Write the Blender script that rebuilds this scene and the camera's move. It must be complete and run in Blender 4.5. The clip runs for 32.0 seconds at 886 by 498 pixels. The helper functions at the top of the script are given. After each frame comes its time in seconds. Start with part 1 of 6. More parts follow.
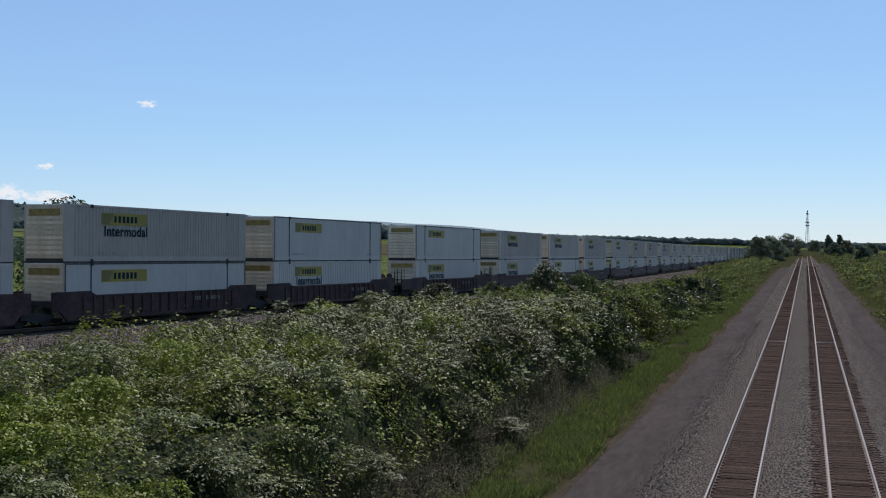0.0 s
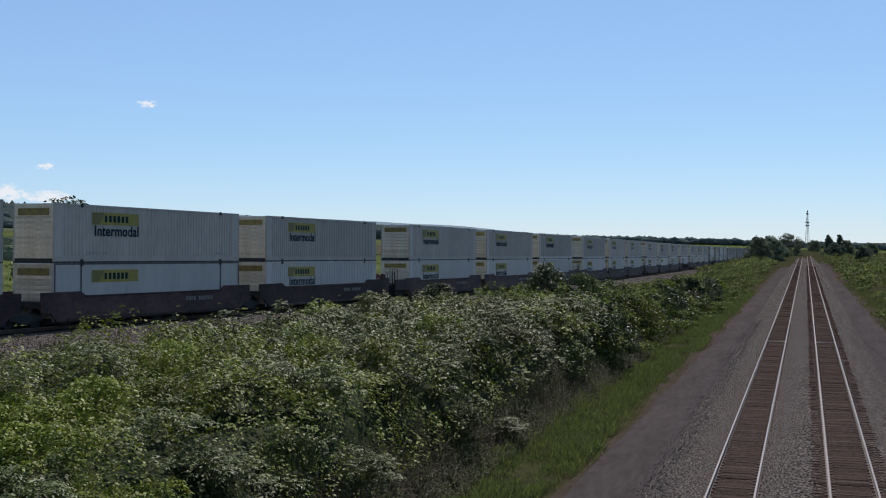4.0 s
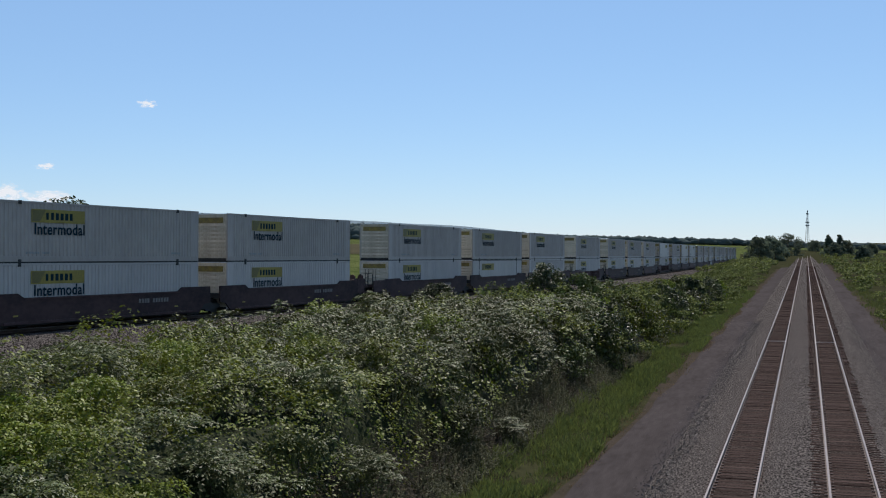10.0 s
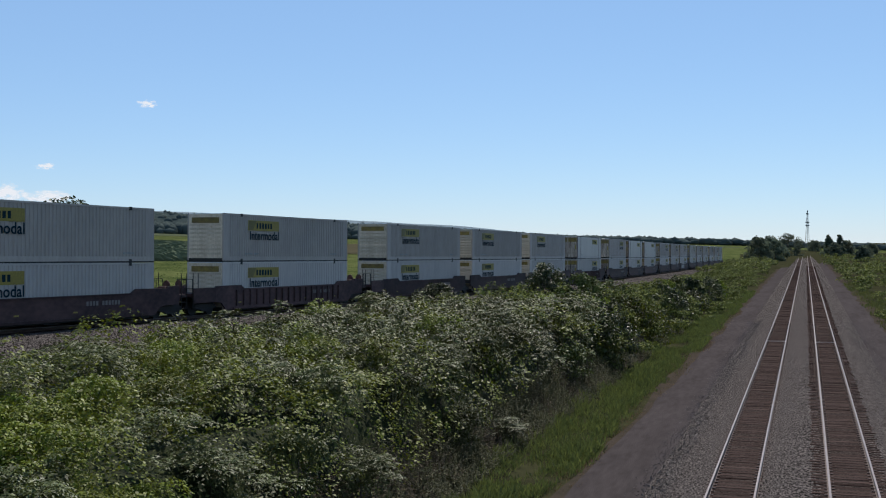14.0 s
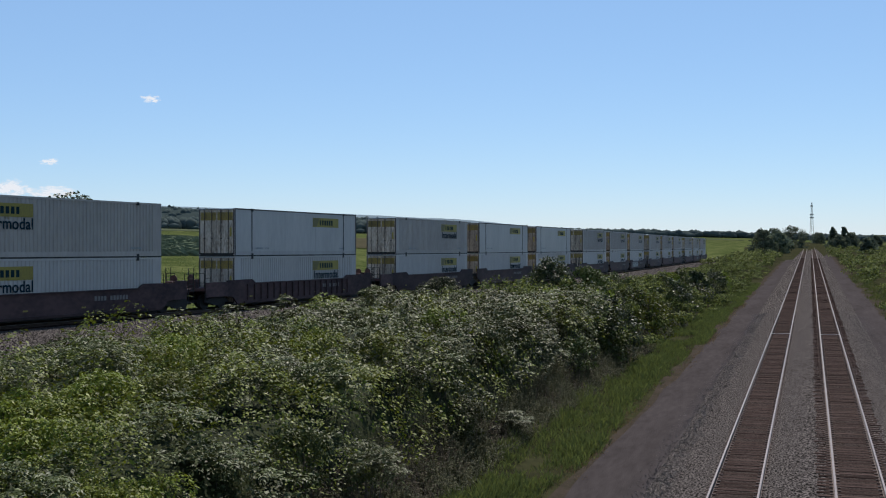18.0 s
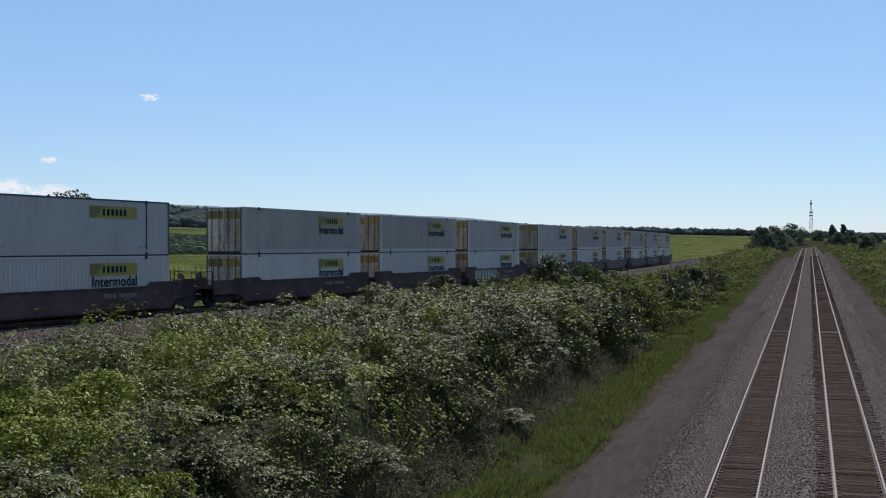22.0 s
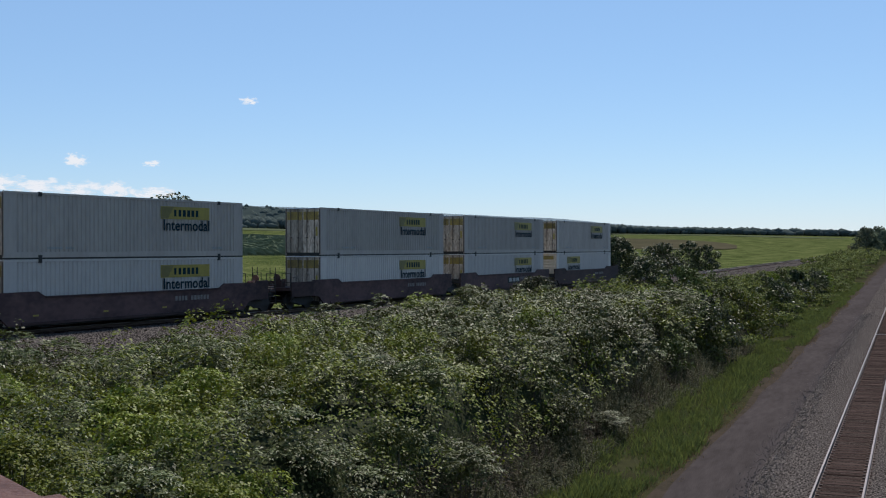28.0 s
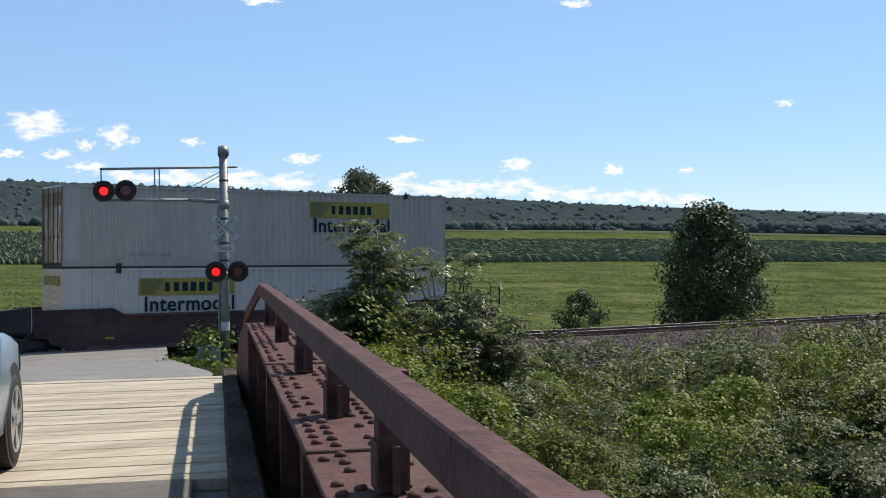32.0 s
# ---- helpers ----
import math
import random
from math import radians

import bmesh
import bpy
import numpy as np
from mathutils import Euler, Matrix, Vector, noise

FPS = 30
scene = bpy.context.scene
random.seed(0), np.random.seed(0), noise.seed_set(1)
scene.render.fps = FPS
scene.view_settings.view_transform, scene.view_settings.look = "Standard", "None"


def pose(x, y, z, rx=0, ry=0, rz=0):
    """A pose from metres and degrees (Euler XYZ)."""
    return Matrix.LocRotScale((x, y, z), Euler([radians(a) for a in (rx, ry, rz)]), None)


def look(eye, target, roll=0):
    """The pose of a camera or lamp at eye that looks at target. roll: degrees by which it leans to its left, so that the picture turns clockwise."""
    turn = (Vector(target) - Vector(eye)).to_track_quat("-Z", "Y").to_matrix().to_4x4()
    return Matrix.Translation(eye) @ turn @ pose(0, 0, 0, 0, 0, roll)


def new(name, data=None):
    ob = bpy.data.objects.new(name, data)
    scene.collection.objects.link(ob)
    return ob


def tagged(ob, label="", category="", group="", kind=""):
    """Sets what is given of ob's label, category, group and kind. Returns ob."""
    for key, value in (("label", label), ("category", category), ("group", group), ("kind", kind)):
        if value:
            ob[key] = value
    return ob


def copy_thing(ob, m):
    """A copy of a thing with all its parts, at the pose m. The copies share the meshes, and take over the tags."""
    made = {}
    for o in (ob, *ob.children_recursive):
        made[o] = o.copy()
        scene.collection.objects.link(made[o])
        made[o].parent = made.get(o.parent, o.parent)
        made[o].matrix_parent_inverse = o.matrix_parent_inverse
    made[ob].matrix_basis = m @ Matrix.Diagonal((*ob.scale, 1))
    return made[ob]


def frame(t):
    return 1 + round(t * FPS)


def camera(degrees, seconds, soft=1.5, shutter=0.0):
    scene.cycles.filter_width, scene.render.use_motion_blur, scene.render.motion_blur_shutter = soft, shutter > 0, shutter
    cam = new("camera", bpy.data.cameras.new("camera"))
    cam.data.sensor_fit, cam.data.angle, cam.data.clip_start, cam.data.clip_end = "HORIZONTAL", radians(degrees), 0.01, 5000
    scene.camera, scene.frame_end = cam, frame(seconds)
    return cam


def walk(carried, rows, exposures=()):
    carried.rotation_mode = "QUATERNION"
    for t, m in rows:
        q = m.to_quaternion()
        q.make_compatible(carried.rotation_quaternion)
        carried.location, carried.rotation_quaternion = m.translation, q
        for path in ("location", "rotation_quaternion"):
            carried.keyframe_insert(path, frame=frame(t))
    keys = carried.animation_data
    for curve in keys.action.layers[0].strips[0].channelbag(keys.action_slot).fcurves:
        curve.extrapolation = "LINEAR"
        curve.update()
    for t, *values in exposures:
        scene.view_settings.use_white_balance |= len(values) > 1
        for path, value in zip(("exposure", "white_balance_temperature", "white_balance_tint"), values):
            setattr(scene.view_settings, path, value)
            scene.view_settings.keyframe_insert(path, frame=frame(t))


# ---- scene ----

# ======== camera and its walk ========
EYE = (0.0, 0.0, 8.2)
cam = camera(41.86, 32.0, soft=1.1)
# seconds, yaw to the left of the double track, pitch, roll
PATH = [
    (0, 17.389, -0.419, 0.000),
    (7, 17.389, -0.419, 0.000),
    (14.5, 17.389, -0.419, 0.000),
    (16.5, 17.444, -0.842, -0.507),
    (17, 17.500, -0.888, -0.478),
    (17.5, 17.662, -0.783, -0.264),
    (18, 17.589, -0.729, -0.237),
    (18.5, 17.703, -0.812, -0.229),
    (19, 17.540, -0.823, -0.288),
    (19.5, 17.560, -0.828, -0.301),
    (23, 17.560, -0.828, -0.301),
    (26.5, 17.560, -0.828, -0.301),
    (27, 18.310, -0.788, -0.335),
    (27.5, 20.473, -0.767, -0.356),
    (28, 22.244, -0.743, -0.380),
    (28.5, 24.046, -0.711, -0.415),
    (29, 26.219, -0.660, -0.443),
    (29.5, 28.228, -0.639, -0.426),
    (30, 30.342, -0.592, -0.483),
    (30.5, 33.295, -0.529, -0.533),
    (31, 37.168, -0.439, -0.629),
    (31.5, 42.804, -0.328, -0.680),
    (32, 48.222, -0.205, -0.645),
]


def aim(yaw, pitch, roll):
    a, b = radians(yaw), radians(pitch)
    ahead = Vector((-math.sin(a) * math.cos(b), math.cos(a) * math.cos(b), math.sin(b)))
    return look(EYE, Vector(EYE) + 50 * ahead, roll)


walk(cam, [(t, aim(yaw, pitch, roll)) for t, yaw, pitch, roll in PATH],
     exposures=[(0, 0.09, 6500, 11), (26.5, 0.09, 6500, 11), (30.0, 0.16, 6550, 11), (32, 0.35, 6650, 11)])

# ======== sky and sun ========
SUN_EL, SUN_AZ = 52.0, 4.0  # degrees above the horizon, degrees left of the double track
world = bpy.data.worlds.new("sky")
scene.world = world
world.use_nodes = True
wn = world.node_tree.nodes
sky = wn.new("ShaderNodeTexSky")
sky.sky_type = "NISHITA"
sky.sun_disc = False
sky.sun_elevation = radians(SUN_EL)
sky.sun_rotation = radians(-SUN_AZ)
sky.air_density, sky.dust_density, sky.ozone_density = 0.85, 0.0, 5.0
wn["Background"].inputs["Strength"].default_value = 0.101
veil = wn.new("ShaderNodeMix")  # thin summer haze over the whole sky
veil.data_type = "RGBA"
veil.inputs["Factor"].default_value = 0.46
veil.inputs[7].default_value = (2.95, 5.1, 8.2, 1)
world.node_tree.links.new(sky.outputs[0], veil.inputs[6])
world.node_tree.links.new(veil.outputs[2], wn["Background"].inputs["Color"])
sun_data = bpy.data.lights.new("sun", "SUN")
sun_data.energy, sun_data.angle, sun_data.color = 4.7, radians(0.53), (1.0, 0.95, 0.86)
sun = new("sun", sun_data)
sun.matrix_world = look((0, 0, 60), Vector((0, 0, 60)) - Vector((-math.sin(radians(SUN_AZ)) * math.cos(radians(SUN_EL)), math.cos(radians(SUN_AZ)) * math.cos(radians(SUN_EL)), math.sin(radians(SUN_EL)))))


# ======== mesh helpers ========
class Geo:
    """Collects vertices and faces of one mesh."""

    def __init__(self):
        self.v, self.f = [], []

    def add(self, verts, faces):
        n = len(self.v)
        self.v += [tuple(p) for p in verts]
        self.f += [tuple(n + i for i in face) for face in faces]
        return self

    def box(self, x0, x1, y0, y1, z0, z1, b=0.0):
        """A box with its vertical and top edges cut by b."""
        if b <= 0:
            v = [(x0, y0, z0), (x1, y0, z0), (x1, y1, z0), (x0, y1, z0), (x0, y0, z1), (x1, y0, z1), (x1, y1, z1), (x0, y1, z1)]
            return self.add(v, [(3, 2, 1, 0), (4, 5, 6, 7), (0, 1, 5, 4), (1, 2, 6, 5), (2, 3, 7, 6), (3, 0, 4, 7)])
        rings = []
        for i, z in ((0, z0), (0, z1 - b), (b, z1)):
            rings.append([(x0 + i, y0 + i, z), (x1 - i, y0 + i, z), (x1 - i, y1 - i, z), (x0 + i, y1 - i, z)])
        return self.loft(rings)

    def loft(self, rings, cap=True):
        n = len(rings[0])
        verts = [p for r in rings for p in r]
        faces = []
        for a in range(len(rings) - 1):
            for k in range(n):
                faces.append((a * n + k, a * n + (k + 1) % n, (a + 1) * n + (k + 1) % n, (a + 1) * n + k))
        if cap:
            faces.append(tuple(range(n))[::-1])
            faces.append(tuple((len(rings) - 1) * n + k for k in range(n)))
        return self.add(verts, faces)

    def tube(self, p, q, r, n=10, r2=None):
        p, q = Vector(p), Vector(q)
        t = (q - p).to_track_quat("Z", "Y").to_matrix()
        r2 = r if r2 is None else r2
        ring = lambda c, rad: [c + t @ Vector((rad * math.cos(2 * math.pi * k / n), rad * math.sin(2 * math.pi * k / n), 0)) for k in range(n)]
        return self.loft([ring(p, r), ring(q, r2)])

    def prism(self, outline, y0, y1):
        """An outline in x, z drawn out along y."""
        return self.loft([[(x, y0, z) for x, z in outline], [(x, y1, z) for x, z in outline]])

    def data(self, name, material, smooth=False):
        me = bpy.data.meshes.new(name)
        me.from_pydata(self.v, [], self.f)
        bm = bmesh.new()
        bm.from_mesh(me)
        bmesh.ops.recalc_face_normals(bm, faces=bm.faces)
        bm.to_mesh(me)
        bm.free()
        if material:
            me.materials.append(material)
        if smooth:
            me.polygons.foreach_set("use_smooth", [True] * len(me.polygons))
        return me


def part(name, data, parent=None, label="", m=None, kind=""):
    """Links mesh data as one object under a thing or a part."""
    ob = new(name, data)
    if parent is not None:
        ob.parent = parent
    if m is not None:
        ob.matrix_basis = m
    return tagged(ob, label, "", "", kind)


def quads(name, v, material, smooth=False):
    """A mesh of loose quads from an array of shape (n, 4, 3)."""
    n = len(v)
    me = bpy.data.meshes.new(name)
    me.vertices.add(4 * n)
    me.vertices.foreach_set("co", np.ascontiguousarray(v, dtype=np.float32).ravel())
    me.loops.add(4 * n)
    me.loops.foreach_set("vertex_index", np.arange(4 * n, dtype=np.int32))
    me.polygons.add(n)
    me.polygons.foreach_set("loop_start", np.arange(0, 4 * n, 4, dtype=np.int32))
    me.polygons.foreach_set("loop_total", np.full(n, 4, dtype=np.int32))
    if smooth:
        me.polygons.foreach_set("use_smooth", np.ones(n, dtype=bool))
    me.update()
    me.materials.append(material)
    return me


def grid_mesh(name, p, material, smooth=True, closed=False):
    """A sheet from an array of points of shape (rows, columns, 3)."""
    a, b = p.shape[:2]
    idx = np.arange(a * b).reshape(a, b)
    if closed:
        idx = np.concatenate([idx, idx[:, :1]], 1)
    f = np.stack([idx[:-1, :-1], idx[:-1, 1:], idx[1:, 1:], idx[1:, :-1]], -1).reshape(-1, 4)
    me = bpy.data.meshes.new(name)
    me.from_pydata(p.reshape(-1, 3).tolist(), [], f.tolist())
    if smooth:
        me.polygons.foreach_set("use_smooth", [True] * len(me.polygons))
    me.materials.append(material)
    return me


# ======== materials ========
def mat(name, base, dark=None, scale=2.0, rough=0.8, metal=0.0, bump=0.0, bump_scale=None, fine=0.5, coords="Object", stretch=(1, 1, 1), spec=0.5, vary=0.0, low=0.35, high=0.65, island=0.0):
    """A surface whose colour runs between base and dark in two sizes of noise, with a fine relief; vary, island: how far single objects or loose pieces differ."""
    m = bpy.data.materials.new(name)
    m.use_nodes = True
    n, l = m.node_tree.nodes, m.node_tree.links
    bsdf = n["Principled BSDF"]
    bsdf.inputs["Roughness"].default_value = rough
    bsdf.inputs["Metallic"].default_value = metal
    bsdf.inputs["Specular IOR Level"].default_value = spec
    if coords == "World":
        where = n.new("ShaderNodeNewGeometry").outputs["Position"]
    else:
        where = n.new("ShaderNodeTexCoord").outputs["Object"]
    mp = n.new("ShaderNodeMapping")
    mp.inputs["Scale"].default_value = stretch
    l.new(where, mp.inputs["Vector"])
    dark = dark or tuple(c * 0.6 for c in base)
    big, small = n.new("ShaderNodeTexNoise"), n.new("ShaderNodeTexNoise")
    big.inputs["Scale"].default_value, small.inputs["Scale"].default_value = scale, scale * 9
    big.inputs["Detail"].default_value, small.inputs["Detail"].default_value = 5, 4
    for t in (big, small):
        l.new(mp.outputs[0], t.inputs["Vector"])
    mix = n.new("ShaderNodeMix")
    mix.inputs["Factor"].default_value = fine
    l.new(big.outputs["Fac"], mix.inputs["A"])
    l.new(small.outputs["Fac"], mix.inputs["B"])
    ramp = n.new("ShaderNodeValToRGB")
    ramp.color_ramp.elements[0].position, ramp.color_ramp.elements[1].position = low, high
    ramp.color_ramp.elements[0].color, ramp.color_ramp.elements[1].color = (*dark, 1), (*base, 1)
    l.new(mix.outputs["Result"], ramp.inputs["Fac"])
    colour = ramp.outputs["Color"]
    if island:
        geo, hsv, rng = n.new("ShaderNodeNewGeometry"), n.new("ShaderNodeHueSaturation"), n.new("ShaderNodeMapRange")
        rng.inputs["To Min"].default_value, rng.inputs["To Max"].default_value = 1 - island, 1 + island
        l.new(geo.outputs["Random Per Island"], rng.inputs["Value"])
        l.new(rng.outputs["Result"], hsv.inputs["Value"])
        l.new(colour, hsv.inputs["Color"])
        colour = hsv.outputs["Color"]
    if vary:
        info, hsv, rng = n.new("ShaderNodeObjectInfo"), n.new("ShaderNodeHueSaturation"), n.new("ShaderNodeMapRange")
        rng.inputs["To Min"].default_value, rng.inputs["To Max"].default_value = 1 - vary, 1 + vary
        l.new(info.outputs["Random"], rng.inputs["Value"])
        l.new(rng.outputs["Result"], hsv.inputs["Value"])
        l.new(colour, hsv.inputs["Color"])
        colour = hsv.outputs["Color"]
    l.new(colour, bsdf.inputs["Base Color"])
    if bump:
        relief, bt = n.new("ShaderNodeBump"), n.new("ShaderNodeTexNoise")
        bt.inputs["Scale"].default_value, bt.inputs["Detail"].default_value = bump_scale or scale * 14, 4
        relief.inputs["Strength"].default_value = bump
        relief.inputs["Distance"].default_value = 0.02
        l.new(mp.outputs[0], bt.inputs["Vector"])
        l.new(bt.outputs["Fac"], relief.inputs["Height"])
        l.new(relief.outputs["Normal"], bsdf.inputs["Normal"])
    return m


def leaf_mat(name, base, tip, rough=0.45, through_light=0.35, vary=0.25, spec=0.25):
    """Leaves: each leaf has a tone of its own between base and tip, and lets light through."""
    m = bpy.data.materials.new(name)
    m.use_nodes = True
    n, l = m.node_tree.nodes, m.node_tree.links
    bsdf, out = n["Principled BSDF"], n["Material Output"]
    bsdf.inputs["Roughness"].default_value = rough
    bsdf.inputs["Specular IOR Level"].default_value = spec
    geo, info = n.new("ShaderNodeNewGeometry"), n.new("ShaderNodeObjectInfo")
    ramp = n.new("ShaderNodeValToRGB")
    ramp.color_ramp.elements[0].position = 0.3
    ramp.color_ramp.elements[0].color, ramp.color_ramp.elements[1].color = (*base, 1), (*tip, 1)
    l.new(geo.outputs["Random Per Island"], ramp.inputs["Fac"])
    patch = n.new("ShaderNodeTexNoise")
    patch.inputs["Scale"].default_value, patch.inputs["Detail"].default_value, patch.inputs["Roughness"].default_value = 0.55, 5, 0.7
    l.new(geo.outputs["Position"], patch.inputs["Vector"])
    add = n.new("ShaderNodeMath")
    add.operation = "ADD"
    l.new(info.outputs["Random"], add.inputs[0])
    l.new(patch.outputs["Fac"], add.inputs[1])
    rng, hsv = n.new("ShaderNodeMapRange"), n.new("ShaderNodeHueSaturation")
    rng.inputs["From Min"].default_value, rng.inputs["From Max"].default_value = 0.4, 1.35
    rng.inputs["To Min"].default_value, rng.inputs["To Max"].default_value = 1 - vary, 1 + vary
    l.new(add.outputs[0], rng.inputs["Value"])
    l.new(rng.outputs["Result"], hsv.inputs["Value"])
    tint = n.new("ShaderNodeMapRange")
    tint.inputs["To Min"].default_value, tint.inputs["To Max"].default_value = 0.482, 0.514
    l.new(info.outputs["Random"], tint.inputs["Value"])
    l.new(tint.outputs["Result"], hsv.inputs["Hue"])
    l.new(ramp.outputs["Color"], hsv.inputs["Color"])
    l.new(hsv.outputs["Color"], bsdf.inputs["Base Color"])
    tr, mix = n.new("ShaderNodeBsdfTranslucent"), n.new("ShaderNodeMixShader")
    l.new(hsv.outputs["Color"], tr.inputs["Color"])
    mix.inputs["Fac"].default_value = through_light
    l.new(bsdf.outputs[0], mix.inputs[1])
    l.new(tr.outputs[0], mix.inputs[2])
    l.new(mix.outputs[0], out.inputs["Surface"])
    return m


def glow(name, colour, strength):
    m = bpy.data.materials.new(name)
    m.use_nodes = True
    b = m.node_tree.nodes["Principled BSDF"]
    b.inputs["Base Color"].default_value = (*colour, 1)
    b.inputs["Emission Color"].default_value = (*colour, 1)
    b.inputs["Emission Strength"].default_value = strength
    b.inputs["Roughness"].default_value = 0.2
    return m


M_FIELD = mat("meadow_grass", (0.108, 0.118, 0.044), (0.032, 0.046, 0.014), 0.13, 0.9, bump=1.0, bump_scale=1.5, coords="World", spec=0.0, low=0.41, high=0.60)
M_UNDER = mat("weedy_soil", (0.046, 0.046, 0.022), (0.022, 0.021, 0.012), 0.2, 0.95, bump=0.5, bump_scale=4.0, coords="World", spec=0.0)
M_BALLAST = mat("grey_ballast", (0.166, 0.141, 0.131), (0.009, 0.008, 0.007), 1.5, 0.92, bump=1.0, bump_scale=16, coords="World", fine=0.94, low=0.44, high=0.62, spec=0.0)
M_CINDER = mat("dark_cinder_path", (0.068, 0.057, 0.056), (0.043, 0.036, 0.035), 0.45, 0.95, bump=0.7, bump_scale=20, coords="World", stretch=(1, 0.2, 1), spec=0.0)
M_DRY = mat("dry_soil", (0.060, 0.046, 0.037), (0.036, 0.031, 0.022), 0.9, 0.95, bump=0.5, bump_scale=8, coords="World", spec=0.0)
M_TIE = mat("weathered_tie", (0.074, 0.051, 0.044), (0.026, 0.017, 0.015), 1.2, 0.9, bump=0.5, stretch=(0.4, 3, 1), coords="World", spec=0.0, island=0.4)
M_RAIL = mat("worn_rail_steel", (0.125, 0.104, 0.104), (0.08, 0.066, 0.066), 2.0, 0.5, 0.85)
M_RAILDULL = mat("dull_rail_steel", (0.20, 0.165, 0.15), (0.13, 0.10, 0.09), 2.0, 0.5, 0.6)
M_RAILSIDE = mat("rusty_rail_side", (0.09, 0.05, 0.035), (0.05, 0.03, 0.02), 3.0, 0.8)
M_WHITE = mat("white_container_paint", (0.385, 0.322, 0.284), (0.300, 0.250, 0.221), 0.5, 0.5, bump=0.05, vary=0.14, stretch=(1, 1, 0.3))
# Lighter copy of the white paint: the lower row's brightness is in its colour.
M_LOWER_WHITE = mat("lighter_container_paint", (0.475, 0.418, 0.388), (0.400, 0.352, 0.327), 0.5, 0.45, bump=0.05, vary=0.10, stretch=(1, 1, 0.3))
M_DOOR = mat("rust_streaked_door_paint", (0.47, 0.39, 0.31), (0.115, 0.074, 0.052), 1.3, 0.6, bump=0.1, vary=0.35, stretch=(1, 1, 0.3), low=0.36, high=0.60)
M_BAR = mat("rusty_locking_bar", (0.085, 0.060, 0.050), (0.040, 0.029, 0.025), 3.0, 0.7)
M_BAND = mat("scuffed_yellow_band", (0.28, 0.195, 0.030), (0.105, 0.068, 0.028), 1.6, 0.6, vary=0.3, low=0.38, high=0.62)
M_TRIM = mat("grimy_dark_trim", (0.075, 0.062, 0.060), (0.035, 0.029, 0.028), 1.5, 0.6)
M_OLIVE = mat("faded_olive_panel_print", (0.17, 0.135, 0.03), (0.11, 0.085, 0.02), 1.5, 0.55)
M_WHITE2 = mat("pale_blue_container_sheet", (0.395, 0.354, 0.332), (0.320, 0.288, 0.272), 0.4, 0.4, bump=0.05, vary=0.08, stretch=(1, 1, 0.3))
M_CREAM = mat("cream_end_paint", (0.64, 0.54, 0.41), (0.38, 0.29, 0.20), 1.1, 0.55, bump=0.1, vary=0.22, stretch=(1, 1, 0.35))
M_ROOF = mat("aluminium_roof", (0.72, 0.73, 0.74), (0.6, 0.6, 0.61), 0.6, 0.4, 0.3)
M_YELLOW = mat("yellow_panel", (0.33, 0.25, 0.030), (0.20, 0.145, 0.02), 1.2, 0.55)
M_BADGE = mat("dark_lettering", (0.008, 0.030, 0.042), (0.005, 0.018, 0.028), 3.0, 0.8, spec=0.08)
M_BROWN = mat("brown_car_paint", (0.090, 0.049, 0.046), (0.033, 0.019, 0.020), 0.55, 0.7, spec=0.2, bump=0.15, vary=0.35, stretch=(0.6, 1, 1), fine=0.35, low=0.38, high=0.62)
M_BLACK = mat("grimy_black_steel", (0.028, 0.025, 0.023), (0.013, 0.012, 0.011), 2.0, 0.8)
M_RUBBER = mat("black_rubber", (0.02, 0.02, 0.021), (0.012, 0.012, 0.012), 6.0, 0.75)
M_PALE = mat("pale_marking", (0.40, 0.39, 0.365), (0.22, 0.21, 0.195), 4.0, 0.6)
M_FADED = mat("faded_stencil", (0.20, 0.18, 0.165), (0.09, 0.07, 0.065), 5.0, 0.7)
M_RUST = mat("red_oxide_girder", (0.122, 0.060, 0.050), (0.056, 0.027, 0.022), 1.4, 0.72, bump=0.35, bump_scale=40, fine=0.55, spec=0.14)
M_PLANK = mat("bleached_deck_plank", (0.50, 0.43, 0.33), (0.32, 0.265, 0.195), 0.8, 0.92, bump=0.8, stretch=(6, 0.5, 1), vary=0.12, fine=0.45, coords="World", spec=0.1)
# Darker asphalt copy; deepens the girder's shadow on the deck through its colour.
M_SHADED_ASPHALT = mat("shade_dark_deck_asphalt", (0.125, 0.108, 0.092), (0.070, 0.060, 0.051), 0.9, 0.92, bump=0.4, bump_scale=50, coords="World")
M_ASPHALT = mat("worn_asphalt", (0.215, 0.198, 0.178), (0.125, 0.114, 0.102), 0.9, 0.92, bump=0.4, bump_scale=50, coords="World")
M_CONCRETE = mat("grey_concrete", (0.15, 0.135, 0.118), (0.07, 0.062, 0.053), 1.6, 0.9, bump=0.3)
# Kerb colour is darkened to hold the shade beside the girder.
M_KERB = mat("shade_dark_kerb_concrete", (0.095, 0.082, 0.068), (0.038, 0.032, 0.026), 2.5, 0.95, bump=0.5, spec=0.0)
M_GALV = mat("galvanised_steel", (0.27, 0.265, 0.255), (0.15, 0.145, 0.14), 3.0, 0.55, 0.4)
M_SIGN = mat("white_sign_sheet", (0.50, 0.50, 0.49), (0.38, 0.38, 0.37), 3.0, 0.5)
M_LAMP_ON = glow("lit_red_lens", (0.9, 0.010, 0.013), 0.8)
M_LAMP_OFF = mat("dark_red_lens", (0.20, 0.012, 0.01), (0.12, 0.008, 0.008), 6.0, 0.2)
M_SILVER = mat("silver_blue_car_paint", (0.42, 0.50, 0.55), (0.38, 0.46, 0.51), 1.0, 0.25, 0.6)
